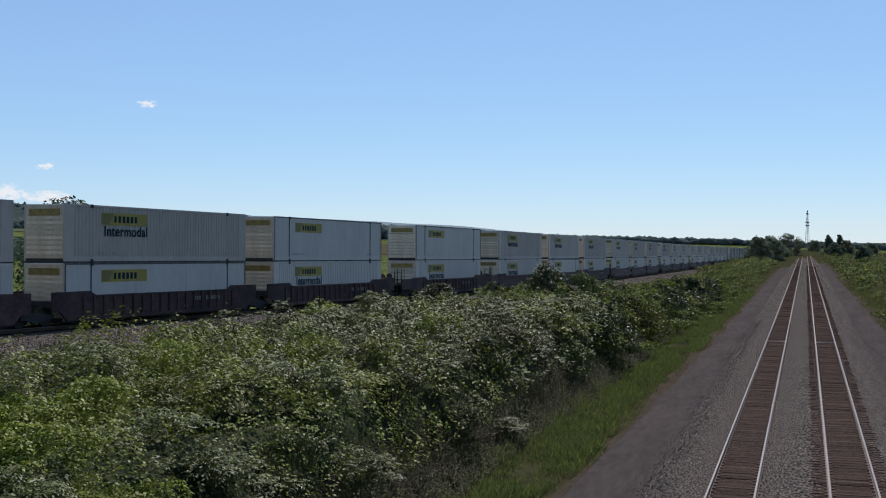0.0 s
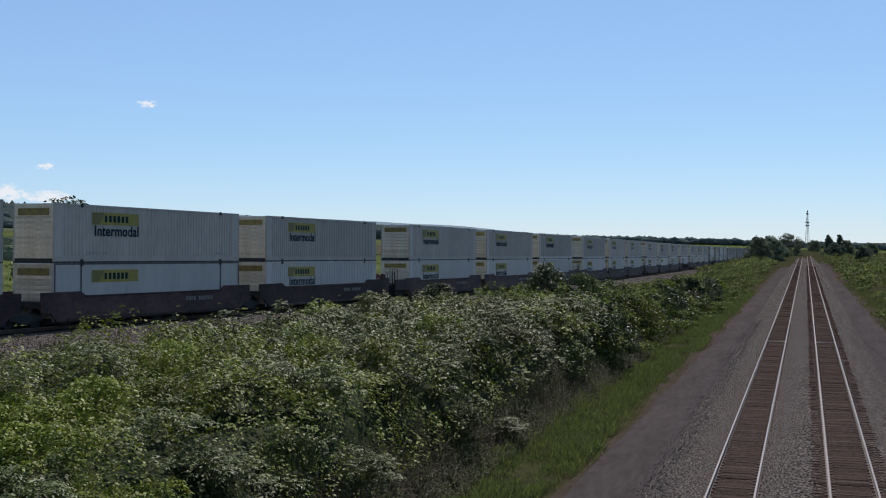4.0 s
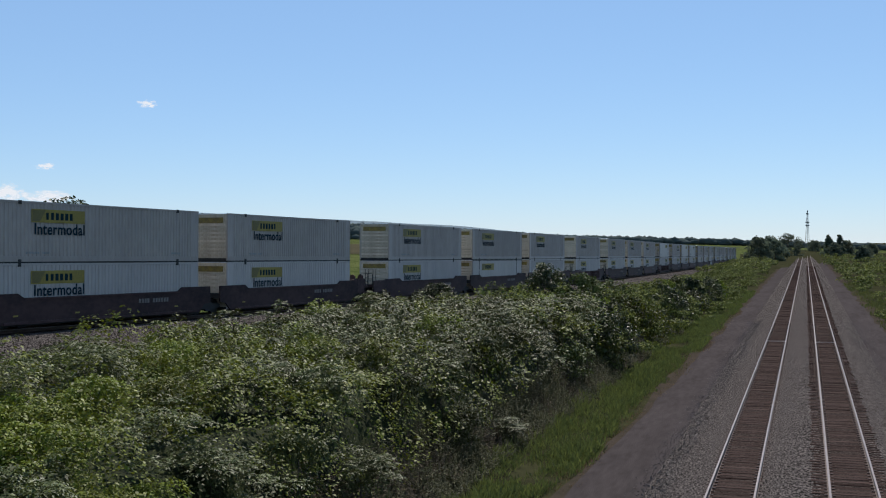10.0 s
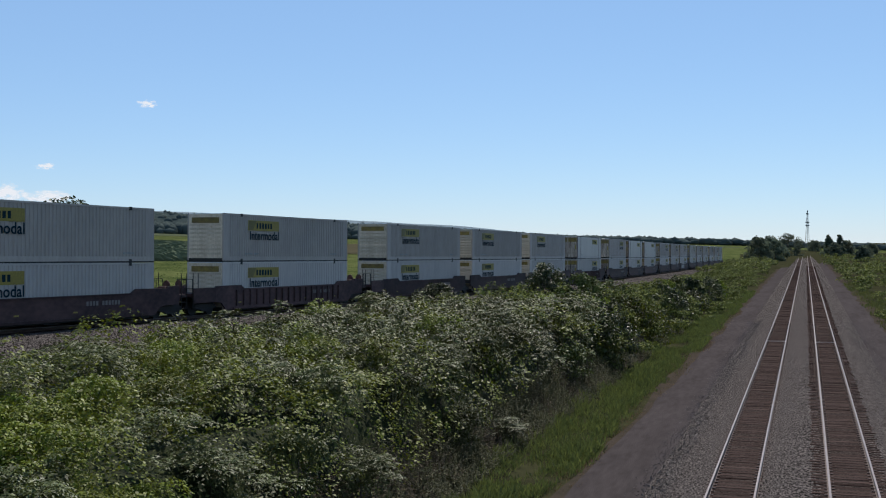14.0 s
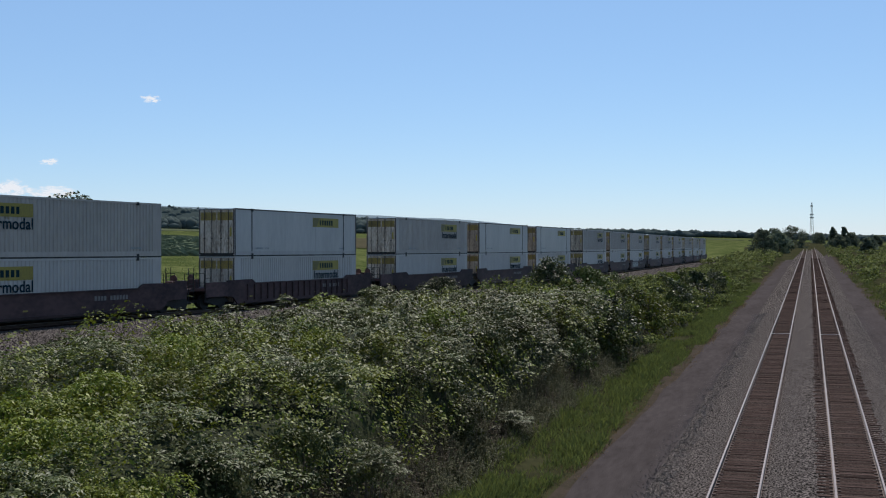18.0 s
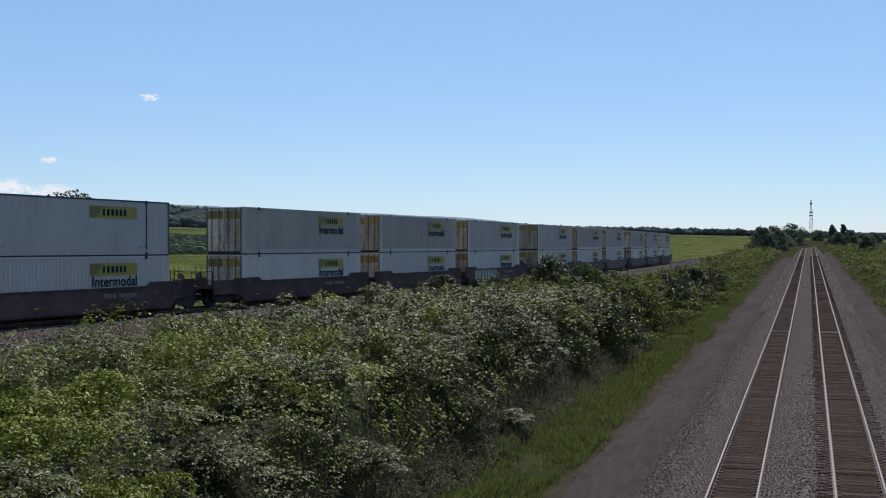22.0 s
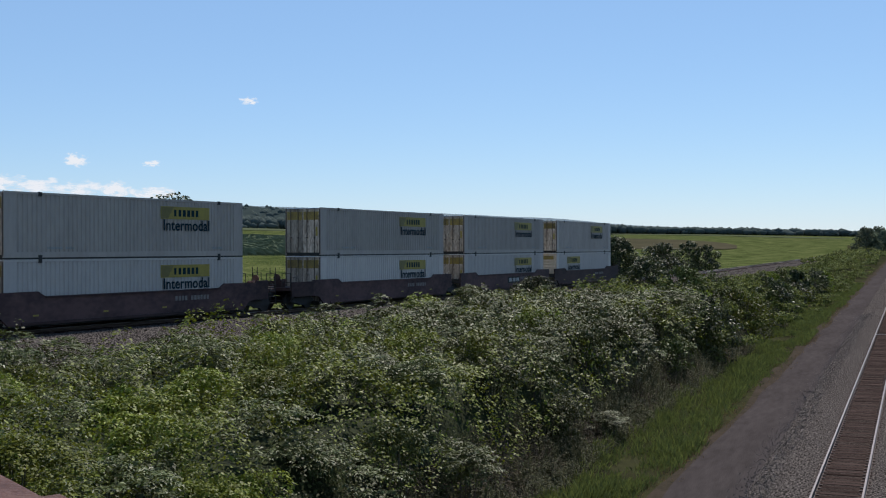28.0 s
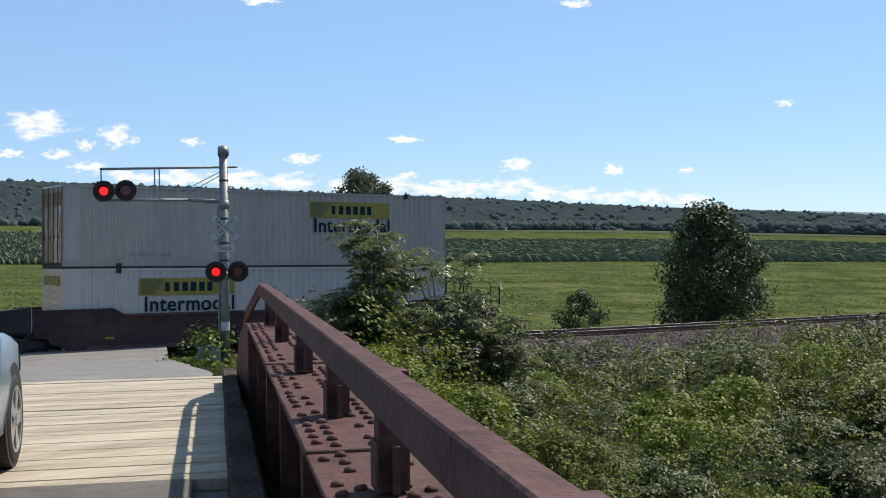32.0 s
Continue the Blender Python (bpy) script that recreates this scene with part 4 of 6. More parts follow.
def make_car(ribbed, first, last):
    """One well of a car set: deep side sills, end decks, and the trucks it rests on."""
    w = tagged(new("well_car"), f"dark brown {'ribbed' if ribbed else 'smooth-sided'} double-stack well car of the train", "rail car", "well cars of the train")
    for s in (-1, 1):
        y0, y1 = sorted((s * 1.36, s * 1.46))
        top = [(-1.0, 1.70), (1.75, 1.72), (2.15, 1.50), (14.1, 1.50), (14.5, 1.72), (17.2, 1.70)]
        low = [(17.2, 0.76), (16.6, 0.68), (16.1, 0.25), (0.1, 0.25), (-0.4, 0.68), (-1.0, 0.76)]
        sill = part("side_sill", Geo().prism(top + low, y0, y1).data("side_sill", M_BROWN), w)
        lip = Geo().box(2.15, 14.1, *sorted((s * 1.36, s * 1.52)), 1.42, 1.485).box(0.8, 15.4, *sorted((s * 1.46, s * 1.53)), 0.25, 0.38)
        part("sill_lip", lip.data("sill_lip", M_BROWN), sill)
        if ribbed:
            rib = Geo().box(-0.05, 0.05, *sorted((s * 1.46, s * 1.545)), 0.46, 1.42).data("rib", M_BROWN)
            for x in np.arange(1.2, 15.2, 0.78):
                part("rib", rib, sill, m=pose(float(x), 0, 0))
        if s < 0:
            mk = Geo()
            for k in range(4):
                mk.box(10.6 + k * 0.24, 10.77 + k * 0.24, -1.466, -1.4605, 0.95, 1.18)
            for k in range(6):
                mk.box(11.8 + k * 0.24, 11.97 + k * 0.24, -1.466, -1.4605, 0.95, 1.18)
            part("reporting_mark", mk.data("reporting_mark", M_FADED), sill, "pale unreadable marks", kind="stuff")
            rf = Geo().box(-0.16, 0.16, -1.468, -1.4605, 0.62, 0.70).data("reflector", M_YELLOW)
            for x in (1.6, 5.8, 9.8, 13.9):
                part("reflector", rf, sill, "small yellow reflector", m=pose(x, 0, 0))
    bearer = Geo().box(-0.35, 0.35, -1.36, 1.36, 0.12, 0.17).data("cross_bearer", M_BLACK)
    for x in (0.8, 2.2, BOX_L / 2, BOX_L - 2.2, BOX_L - 0.8):  # open well, carried on cross bearers
        part("cross_bearer", bearer, w, m=pose(x, 0, 0))
    for x0, x1 in ((-1.0, -0.12), (BOX_L + 0.12, 17.2)):
        part("end_deck", Geo().box(x0, x1, -1.355, 1.355, 0.95, 1.25).data("end_deck", M_BLACK), w)
    for x0 in (-1.65, 17.2):
        part("drawbar", Geo().box(x0, x0 + 0.65, -0.3, 0.3, 0.75, 1.1).data("drawbar", M_BLACK), w)

    def truck(x):
        t = Geo()
        for s in (-1, 1):
            y0, y1 = sorted((s * 0.98, s * 1.14))
            t.prism([(x - 1.15, 0.42), (x - 1.05, 0.62), (x - 0.35, 0.70), (x + 0.35, 0.70), (x + 1.05, 0.62), (x + 1.15, 0.42), (x + 0.5, 0.34), (x + 0.3, 0.22), (x - 0.3, 0.22), (x - 0.5, 0.34)], y0, y1)
        t.box(x - 0.25, x + 0.25, -0.98, 0.98, 0.45, 0.72)
        frame_ob = part("truck", t.data("truck", M_BLACK), w)
        for dx in (-0.88, 0.88):
            g = Geo()
            for s in (-1, 1):
                g.tube((x + dx, s * 0.70, 0.46), (x + dx, s * 0.83, 0.46), 0.46, 20)
                g.tube((x + dx, s * 0.68, 0.46), (x + dx, s * 0.70, 0.46), 0.49, 20)
            g.tube((x + dx, -1.1, 0.46), (x + dx, 1.1, 0.46), 0.09, 8)
            part("wheelset", g.data("wheelset", M_BLACK), frame_ob)

    def end_platform(x, out):
        deck, reach, high = (1.9, 1.1, 1.80) if out > 0 else (2.3, 2.25, 1.62)
        x0, x1 = sorted((x, x + out * deck))
        part("platform", Geo().box(x0, x1, -1.35, 1.35, 1.12, 1.30).box(*sorted((x, x + out * reach)), -1.46, -1.36, 0.75, high).box(*sorted((x, x + out * reach)), 1.36, 1.46, 0.75, high).data("platform", M_BROWN), w)
        xe = x + out * (deck - 0.05)
        for s in (-1, 1):
            rail = Geo().tube((xe, s * 1.35, 1.25), (xe, s * 1.35, 2.15), 0.022, 6).tube((xe, s * 0.75, 1.25), (xe, s * 0.75, 2.15), 0.022, 6)
            for z in (1.6, 2.15):
                rail.tube((xe, s * 1.35, z), (xe, s * 0.75, z), 0.02, 6)
            part("grab_rail", rail.data("grab_rail", M_BLACK), w)
            y = s * 1.40
            rungs = Geo().tube((xe - out * 0.5, y, 0.45), (xe - out * 0.5, y, 2.5), 0.022, 6).tube((xe, y, 0.45), (xe, y, 2.5), 0.022, 6)
            for z in (0.5, 0.85, 1.2, 1.55, 1.88):
                rungs.tube((xe - out * 0.5, y, z), (xe, y, z), 0.018, 6)
            part("ladder", rungs.data("ladder", M_BLACK), w)
        part("brake_stand", Geo().box(*sorted((xe - out * 0.7, xe - out * 0.35)), -0.45, 0.1, 1.3, 1.75, 0.05).tube((xe - out * 0.3, -0.2, 1.85), (xe - out * 0.25, -0.2, 1.85), 0.24, 14).data("brake_stand", M_BROWN), w)
        part("coupler", Geo().box(*sorted((xe, xe + out * (0.75 if out > 0 else 0.25))), -0.16, 0.16, 0.75, 1.0, 0.03).data("coupler", M_BLACK), w)

    truck(-1.65)
    if first:
        end_platform(-1.0, -1)
    if last:
        truck(17.85)
        end_platform(17.2, 1)
    return w


cars_made, moving = {}, []
for q, up_kind, low_kind, first, last, ribbed in STACKS:
    key = (ribbed, first, last)
    if key in cars_made:
        carob = copy_thing(cars_made[key], pose(0, 0, 0))
    else:
        carob = cars_made[key] = make_car(*key)
    moving.append((carob, q, 0.0))
    if abs(q - 571.8) < 1:  # tagged with paint on the side
        g = Geo()
        rg = random.Random(4)
        for k in range(7):
            x = 1.6 + k * 0.92
            lean = rg.uniform(-0.12, 0.12)
            g.prism([(x, 0.55), (x + 0.68, 0.50), (x + 0.74 + lean, 1.42), (x + 0.45 + lean, 1.30), (x + 0.40, 0.95), (x + 0.22 + lean, 1.46), (x + 0.02 + lean, 1.38)], -1.472, -1.462)
        part("graffiti", g.data("graffiti", M_PALE), carob, "pale sprayed shapes along the sill", kind="stuff")
    if abs(q - 678.1) < 1:
        plate = part("emblem_plate", Geo().box(7.9, 10.4, -1.472, -1.462, 0.72, 1.22).data("emblem_plate", M_BLACK), carob, "black plate with plain pale bars")
        g = Geo()
        for x in (8.15, 8.9, 9.65):
            g.box(x, x + 0.58, -1.478, -1.472, 0.82, 1.12)
        part("emblem", g.data("emblem", M_PALE), plate, "plain pale bars", kind="stuff")
    for kind, z in ((low_kind, LOW_Z), (up_kind, HIGH_Z)):
        if kind in boxes_made:
            box = copy_thing(boxes_made[kind], pose(0, 0, 0))
        else:
            box = boxes_made[kind] = make_box(kind)
        moving.append((box, q, z))


def motions():
    """The train runs at an even pace along the curving track."""
    times = [0.5 * k for k in range(65)]
    for thing, q, z in moving:
        rows = []
        for t in times:
            s = q - SPEED * t
            a, b = on_track(s - 1.65), on_track(s + 17.85)
            d = (b - a).normalized()
            side = Vector((0, 0, 1)).cross(d).normalized()
            up = d.cross(side)
            m = Matrix((d, side, up)).transposed().to_4x4()
            m.translation = a + d * 1.65 + up * z
            rows.append((t, m))
        walk(thing, rows)


# ======== plants ========
def rhombs(base, ahead, side, length, width, droop=0.0):
    """Leaf blades from arrays: a base point, a direction and a side vector each."""
    L, W = np.asarray(length)[:, None], np.asarray(width)[:, None]
    mid = base + ahead * L * 0.45
    tip = base + ahead * L - np.array([0, 0, 1.0]) * L * droop
    return np.stack([base, mid + side * W / 2, tip, mid - side * W / 2], 1)


def unit(v):
    return v / np.maximum(np.linalg.norm(v, axis=-1, keepdims=True), 1e-9)


def fronds(rng, tips, outward, per=7, pairs=4, length=0.5, leaflet=0.16):
    """Feathered leaves that arch out from stem tips."""
    n = len(tips)
    t = np.repeat(tips, per, 0)
    az = (np.tile(np.arange(per), n) + rng.random(n * per) * 0.6) * 2 * math.pi / per + np.repeat(rng.random(n) * 6.3, per)
    lift = rng.uniform(0.15, 1.0, n * per)
    flat = np.stack([np.cos(az), np.sin(az), np.zeros_like(az)], 1)
    d = unit(flat + np.array([0, 0, 1.0]) * lift[:, None] + np.repeat(outward, per, 0) * 0.5)
    L = length * rng.uniform(0.7, 1.2, n * per)
    out = []
    s = unit(np.cross(d, np.array([0, 0, 1.0])))
    for k in range(pairs + 1):
        f = 0.25 + 0.75 * k / pairs
        p = t + d * (L * f)[:, None] - np.array([0, 0, 1.0]) * (L * 0.55 * f * f)[:, None]
        fwd = unit(d - np.array([0, 0, 1.0]) * 0.9 * f)
        size = leaflet * (1.15 - 0.5 * f) * rng.uniform(0.8, 1.2, n * per)
        if k == pairs:
            out.append(rhombs(p, fwd, s, size, size * 0.36, 0.1))
        else:
            for sg in (-1, 1):
                a = unit(s * sg + fwd * 0.45 + rng.normal(0, 0.12, (n * per, 3)))
                w = unit(np.cross(a, np.cross(fwd, a)))
                out.append(rhombs(p, a, w, size, size * 0.30, 0.25))
    return np.concatenate(out)


def leaves(rng, points, outward, size=0.12, up=0.7, jig=0.45):
    """Single leaves that face up and outwards at scattered points."""
    n = len(points)
    a = unit(outward + rng.normal(0, 0.7, (n, 3)))
    nrm = unit(outward * 0.6 + np.array([0, 0, up]) + rng.normal(0, jig, (n, 3)))
    a = unit(a - nrm * (a * nrm).sum(1, keepdims=True))
    s = np.cross(nrm, a)
    L = size * rng.uniform(0.6, 1.4, n)
    return rhombs(points, a, s, L, L * 0.62, 0.15)


def dome_points(rng, n, rx, rz, lumps=6, inner=0.25):
    """Points on an uneven dome of radius rx and height rz, with lobes and gaps, and their outward ways."""
    a = np.arange(lumps) * 2.4 + rng.random(lumps)
    d = np.sqrt((np.arange(lumps) + 0.2) / lumps) * 0.78 * rx
    c = np.stack([np.cos(a) * d, np.sin(a) * d, rz * (0.76 - 0.20 * (d / rx) ** 2 + rng.uniform(-0.12, 0.10, lumps))], 1)
    rad = rng.uniform(0.19, 0.32, lumps) * rx
    k = rng.integers(0, lumps, n)
    w = unit(rng.normal(0, 1, (n, 3)) + np.array([0, 0, 0.55]))
    p = c[k] + w * (rad[k] * np.where(rng.random(n) < 0.06, rng.uniform(1.0, 1.4, n), rng.uniform(1 - inner, 1.05, n)))[:, None] * np.array([1, 1, 0.55 * rz / rx])
    p[:, 2] = np.clip(p[:, 2], 0.1, None)
    return p, w


def stems(rng, n, rx, rz):
    g = Geo()
    for _ in range(n):
        a = rng.random() * 6.28
        x, y = math.cos(a) * rx * rng.uniform(0.1, 0.65), math.sin(a) * rx * rng.uniform(0.1, 0.65)
        g.tube((x * 0.35, y * 0.35, -0.35), (x, y, rz * rng.uniform(0.55, 0.85)), 0.028, 5, 0.012)
    return g.data("branchwork", M_BARK)


def shrub_kind(seed, style, grade):
    """grade 0 is the finest, for the shrubs nearest to the bridge."""
    rng = np.random.default_rng(seed)
    rx, rz = 1.5, 2.3
    n, size = ((4200, 0.088), (2200, 0.115), (1000, 0.165))[grade]
    if style == "sumac":
        p, w = dome_points(rng, (66, 54, 30)[grade], rx, rz, 12, 0.1)
        length, leaflet = ((0.50, 0.145), (0.54, 0.170), (0.64, 0.25))[grade]
        me = quads("foliage", np.concatenate([fronds(rng, p, w, 6, (5, 5, 4)[grade], length, leaflet), leaves(rng, *dome_points(rng, n // 8, rx, rz * 0.75, 8, 0.5), size)]), M_SUMAC)
    elif style == "vine":
        p, w = dome_points(rng, n, rx, rz, 13, 0.15)
        q, u = dome_points(rng, n // 5, rx * 0.9, rz * 0.55, 9, 0.5)
        me = quads("foliage", leaves(rng, np.concatenate([p, q]), np.concatenate([w, u]), size, 1.5), M_VINE)
    else:
        p, w = dome_points(rng, n, rx, rz, 12, 0.2)
        q, u = dome_points(rng, n // 4, rx * 0.9, rz * 0.5, 9, 0.5)
        me = quads("foliage", leaves(rng, np.concatenate([p, q]), np.concatenate([w, u]), size, 0.9), M_SHRUB)
    return me, stems(rng, 7, rx, rz)


M_SHRUB = leaf_mat("shrub_leaf", (0.046, 0.055, 0.015), (0.084, 0.097, 0.026), 0.52, 0.16, 0.45, spec=0.13)
SHRUBS = {(s, g): [shrub_kind(100 * g + 10 * k + i, s, g) for i in range(3)] for k, s in enumerate(("sumac", "vine", "dark")) for g in range(3)}
SHRUB_LABEL = {"sumac": "sumac shrub with feathered dark green leaves", "vine": "shrub overgrown with bright yellow-green vine leaves", "dark": "dense dark green leafy shrub"}


def shrub(style, i, x, y, top, wide, turn, group="thicket shrubs beside the tracks"):
    z = float(land(x, y))
    s = tagged(new("shrub"), SHRUB_LABEL[style], "shrub", group)
    tall = max(top - z, 0.9)
    h = min(tall / 2.3, 1.15)
    s.matrix_basis = Matrix.Translation((x, y, z)) @ pose(0, 0, 0, 0, 0, turn) @ Matrix.Diagonal((wide / 1.5, wide / 1.5, 1, 1))
    r = math.hypot(x, y)
    foliage, stem = SHRUBS[style, 0 if r < 29 else (1 if r < 48 else 2)][i]
    part("foliage", foliage, s, m=Matrix.Translation((0, 0, tall - 2.3 * h)) @ Matrix.Diagonal((1, 1, h, 1)))
    part("branchwork", stem, s, m=Matrix.Diagonal((1, 1, tall / 2.3, 1)))
    return s


def canopy(x, y):
    """Height of the thicket's top."""
    edge = step(-x, 11.0, 14.3)
    a, c = along_across(x, y)
    z = 0.5 + 3.75 * edge + 0.35 * noise.noise((0.16 * x, 0.16 * y, 3.0))
    z = min(z, 4.3) + 0.55 * noise.noise((0.34 * x, 0.34 * y, 8.0)) * edge
    z -= 1.1 * (1 - step(x - float(track_x(y)), 6.0, 10.5)) * (1 - step(y, 45, 70))
    far = step(y, 55, 85) * (1 - step(y, 85, 140))
    near = max(z + 0.5 * far, land(x, y) + (1.9 if a > 12 and c < 9 else 0.8))
    low = land(x, y) + 0.45 + 2.7 * step(x - float(track_x(y)), 5, 13) * (0.35 + 0.65 * step(-x, 12, 14.5)) * (1 - 0.4 * step(y, 110, 160))
    k = step(y, 66, 88)
    return float(near * (1 - k) + low * k)


def thicket():
    rnd = random.Random(21)
    spots = []
    for i in range(-2, 11):
        for j in range(0, 25):
            x = -12.4 - i * 2.7 + rnd.uniform(-1.0, 1.0) + (1.3 if j % 2 else 0)
            y = 9.0 + j * 2.75 + rnd.uniform(-1.0, 1.0)
            a, c = along_across(x, y)
            if c < (2.1 if a < 13 else 2.5) or x > -12.2 or x < float(track_x(y)) + 6.4:
                continue
            az = math.degrees(math.atan2(-x, y))
            if az > 74 or az < -4 or (math.hypot(x, y) < 12):
                continue
            spots.append((x, y))
    for x, y in spots:
        v = noise.noise((0.2 * x, 0.2 * y, 7.0)) + 0.3 * rnd.uniform(-1, 1) - 0.2 * step(x, -15, -12)
        if rnd.random() < 0.10:
            continue
        # Darker kinds along the verge stand in for the shade at the thicket's edge.
        if y > 27 and x > -15.0:
            v -= 0.5
        if y < 25:
            v += 0.2
        style = "vine" if v > 0.05 else ("sumac" if v > -0.3 else "dark")
        shrub(style, rnd.randrange(3), x, y, canopy(x, y) + 0.15 + rnd.choice((-1.3, -0.6, -0.2, 0.1, 0.25)) + rnd.uniform(-0.15, 0.15), rnd.uniform(1.05, 1.55), rnd.uniform(0, 360))


thicket()


# Dark sheet under the leaves; its colour paints the shade between them.
M_HOLLOW_SHADE = mat("hollow_shade_green", (0.036, 0.044, 0.013), (0.008, 0.011, 0.004), 1.2, 0.8, bump=1.0, bump_scale=9, coords="World", spec=0.05, fine=0.6, low=0.40, high=0.66)


def leaf_carpet():
    """The closed roof of vine, bramble and sumac leaves that joins the shrubs: mounds and creases over the thicket."""
    rng = np.random.default_rng(91)
    gx, gy = np.arange(-46.0, -9.0, 0.75), np.arange(6.0, 84.0, 0.75)
    top = np.array([[canopy(x, y) for x in gx] for y in gy])

    def roof(x, y):
        u, v = (x - gx[0]) / 0.75, (y - gy[0]) / 0.75
        i, j = np.clip(u.astype(int), 0, len(gx) - 2), np.clip(v.astype(int), 0, len(gy) - 2)
        u, v = u - i, v - j
        return (top[j, i] * (1 - u) + top[j, i + 1] * u) * (1 - v) + (top[j + 1, i] * (1 - u) + top[j + 1, i + 1] * u) * v

    def surface(x, y):
        z = roof(x, y)
        mound = np.array([3.0 * abs(noise.noise((0.36 * a, 0.36 * b, 1.0))) + 1.4 * abs(noise.noise((1.05 * a, 1.05 * b, 5.0))) for a, b in zip(x, y)])
        mound -= 1.5 * step(np.array([noise.noise((0.5 * a, 0.5 * b, 12.0)) for a, b in zip(x, y)]), 0.20, 0.42)
        return z - 0.5 + (mound - 0.85) * (0.2 + 0.8 * step(x - track_x(y), 6.5, 14))

    def spots(n):
        az, r = np.radians(rng.uniform(8, 74, n)), rng.uniform(11.5, 79, n)
        x, y = -r * np.sin(az), r * np.cos(az)
        a, c = along_across(x, y)
        keep = (x < -12.3) & (x > track_x(y) + 6.4) & (c > np.where(a < 13, 2.0, 2.4)) & (y < 82)
        x, y, r = x[keep], y[keep], r[keep]
        z = surface(x, y)
        slope = np.stack([(surface(x + 0.12, y) - z) / 0.12, (surface(x, y + 0.12) - z) / 0.12], 1)
        out = unit(np.concatenate([-slope, np.ones((len(x), 1))], 1))
        zone = np.array([noise.noise((0.2 * a, 0.2 * b, 7.0)) + 0.22 * noise.noise((0.9 * a, 0.9 * b, 2.0)) for a, b in zip(x, y)]) - 0.10 + 0.28 * (step(y, 22, 28) - step(y, 37, 46)) * (1 - step(-x, 19, 24)) - 0.12 * step(y, 42, 52) + 0.2 * (y < 16)
        return np.stack([x, y, z], 1), out, zone, r

    # added sheet below the leaves, closes their gaps with shade-dark green
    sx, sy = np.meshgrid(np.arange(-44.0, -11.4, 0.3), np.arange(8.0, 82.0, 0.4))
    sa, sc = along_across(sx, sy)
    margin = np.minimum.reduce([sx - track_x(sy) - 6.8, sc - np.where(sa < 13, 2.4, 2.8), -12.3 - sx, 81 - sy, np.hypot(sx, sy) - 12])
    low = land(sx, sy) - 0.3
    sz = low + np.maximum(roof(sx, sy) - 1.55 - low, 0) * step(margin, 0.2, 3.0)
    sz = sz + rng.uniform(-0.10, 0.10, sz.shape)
    tagged(new("undergrowth", grid_mesh("undergrowth", np.stack([sx, sy, sz], -1), M_HOLLOW_SHADE)), "dark green sheet under the leaves, painting the shade of the thicket's hollows", "undergrowth", kind="stuff")
    p, out, zone, r = spots(560000)
    tuft = np.array([noise.noise((1.9 * a, 1.9 * b, 3.0)) + 0.6 * noise.noise((4.3 * a, 4.3 * b, 6.0)) for a, b, c in p])
    keep = tuft + rng.normal(0, 0.16, len(p)) > -0.10  # sprays of leaves with holes between them
    p, out, zone, r, tuft = p[keep], out[keep], zone[keep], r[keep], tuft[keep]
    p = p + out * (0.42 * tuft)[:, None]
    p = p - out * (rng.exponential(0.13, len(p)) - 0.07)[:, None]
    size = (0.056 + 0.0017 * r) / 0.12
    quad = leaves(rng, p, out, 0.12, 0.8, 0.34)
    quad = p[:, None] + (quad - p[:, None]) * size[:, None, None]
    bright = zone + rng.normal(0, 0.03, len(p)) > 0.0
    tagged(new("vine_cover", quads("vine_cover", quad[bright], M_VINE)), "bright yellow-green vine leaves spread over the thicket", "vine", kind="stuff")
    tagged(new("bramble_cover", quads("bramble_cover", quad[~bright], M_SHRUB)), "dull green bramble leaves closing the thicket", "bramble", kind="stuff")
    p, out, zone, r = spots(5200)
    take = zone + rng.normal(0, 0.06, len(p)) < 0.0
    p, out = p[take][:1900], out[take][:1900]
    tagged(new("sumac_cover", quads("sumac_cover", fronds(rng, p + out * 0.08, out, 6, 4, 0.50, 0.17), M_SUMAC)), "feathered sumac leaves standing out of the thicket", "sumac", kind="stuff")


leaf_carpet()


def far_scrub():
    """Scrub along the cutting farther on and beyond the outer track, too dense to count."""
    rng = np.random.default_rng(77)
    out = []

    def clump(x, y, top, rx, n, size):
        z = float(land(x, y))
        p, w = dome_points(rng, n, rx, max(top - z, 0.7), 5, 0.35)
        p += np.array([x, y, z - 0.05])
        out.append(leaves(rng, p, w, size))

    for _ in range(540):
        y = 77 + 230 * rng.random() ** 1.5
        x = rng.uniform(float(track_x(y)) + 4.6, -11.0 + 1.5 * step(y, 100, 160))
        clump(x, y, canopy(x, y) + rng.uniform(-1.1, 0.9), rng.uniform(0.8, 2.1), 190, 0.23)
    for _ in range(360):
        y = 60 + 420 * rng.random() ** 1.4
        x = rng.uniform(8.5, 12 + 0.16 * y)
        clump(x, y, float(land(x, y)) + rng.uniform(0.5, 1.7), rng.uniform(1.0, 2.2), 130, 0.27)
    for _ in range(240):
        y = rng.uniform(300, 900)
        x = rng.uniform(-26, -9.5)
        clump(x, y, float(land(x, y)) + rng.uniform(1.0, 3.0), rng.uniform(1.8, 3.2), 120, 0.5)
    for _ in range(260):
        y = rng.uniform(230, 760)
        x = rng.uniform(8.5, 20 + 0.06 * y)
        clump(x, y, float(land(x, y)) + rng.uniform(0.8, 2.8), rng.uniform(1.6, 3.2), 100, 0.5)
    tagged(new("scrub", quads("scrub", np.concatenate(out), M_SCRUB)), "dense green scrub filling the cutting beside the tracks", "scrub", kind="stuff")


far_scrub()


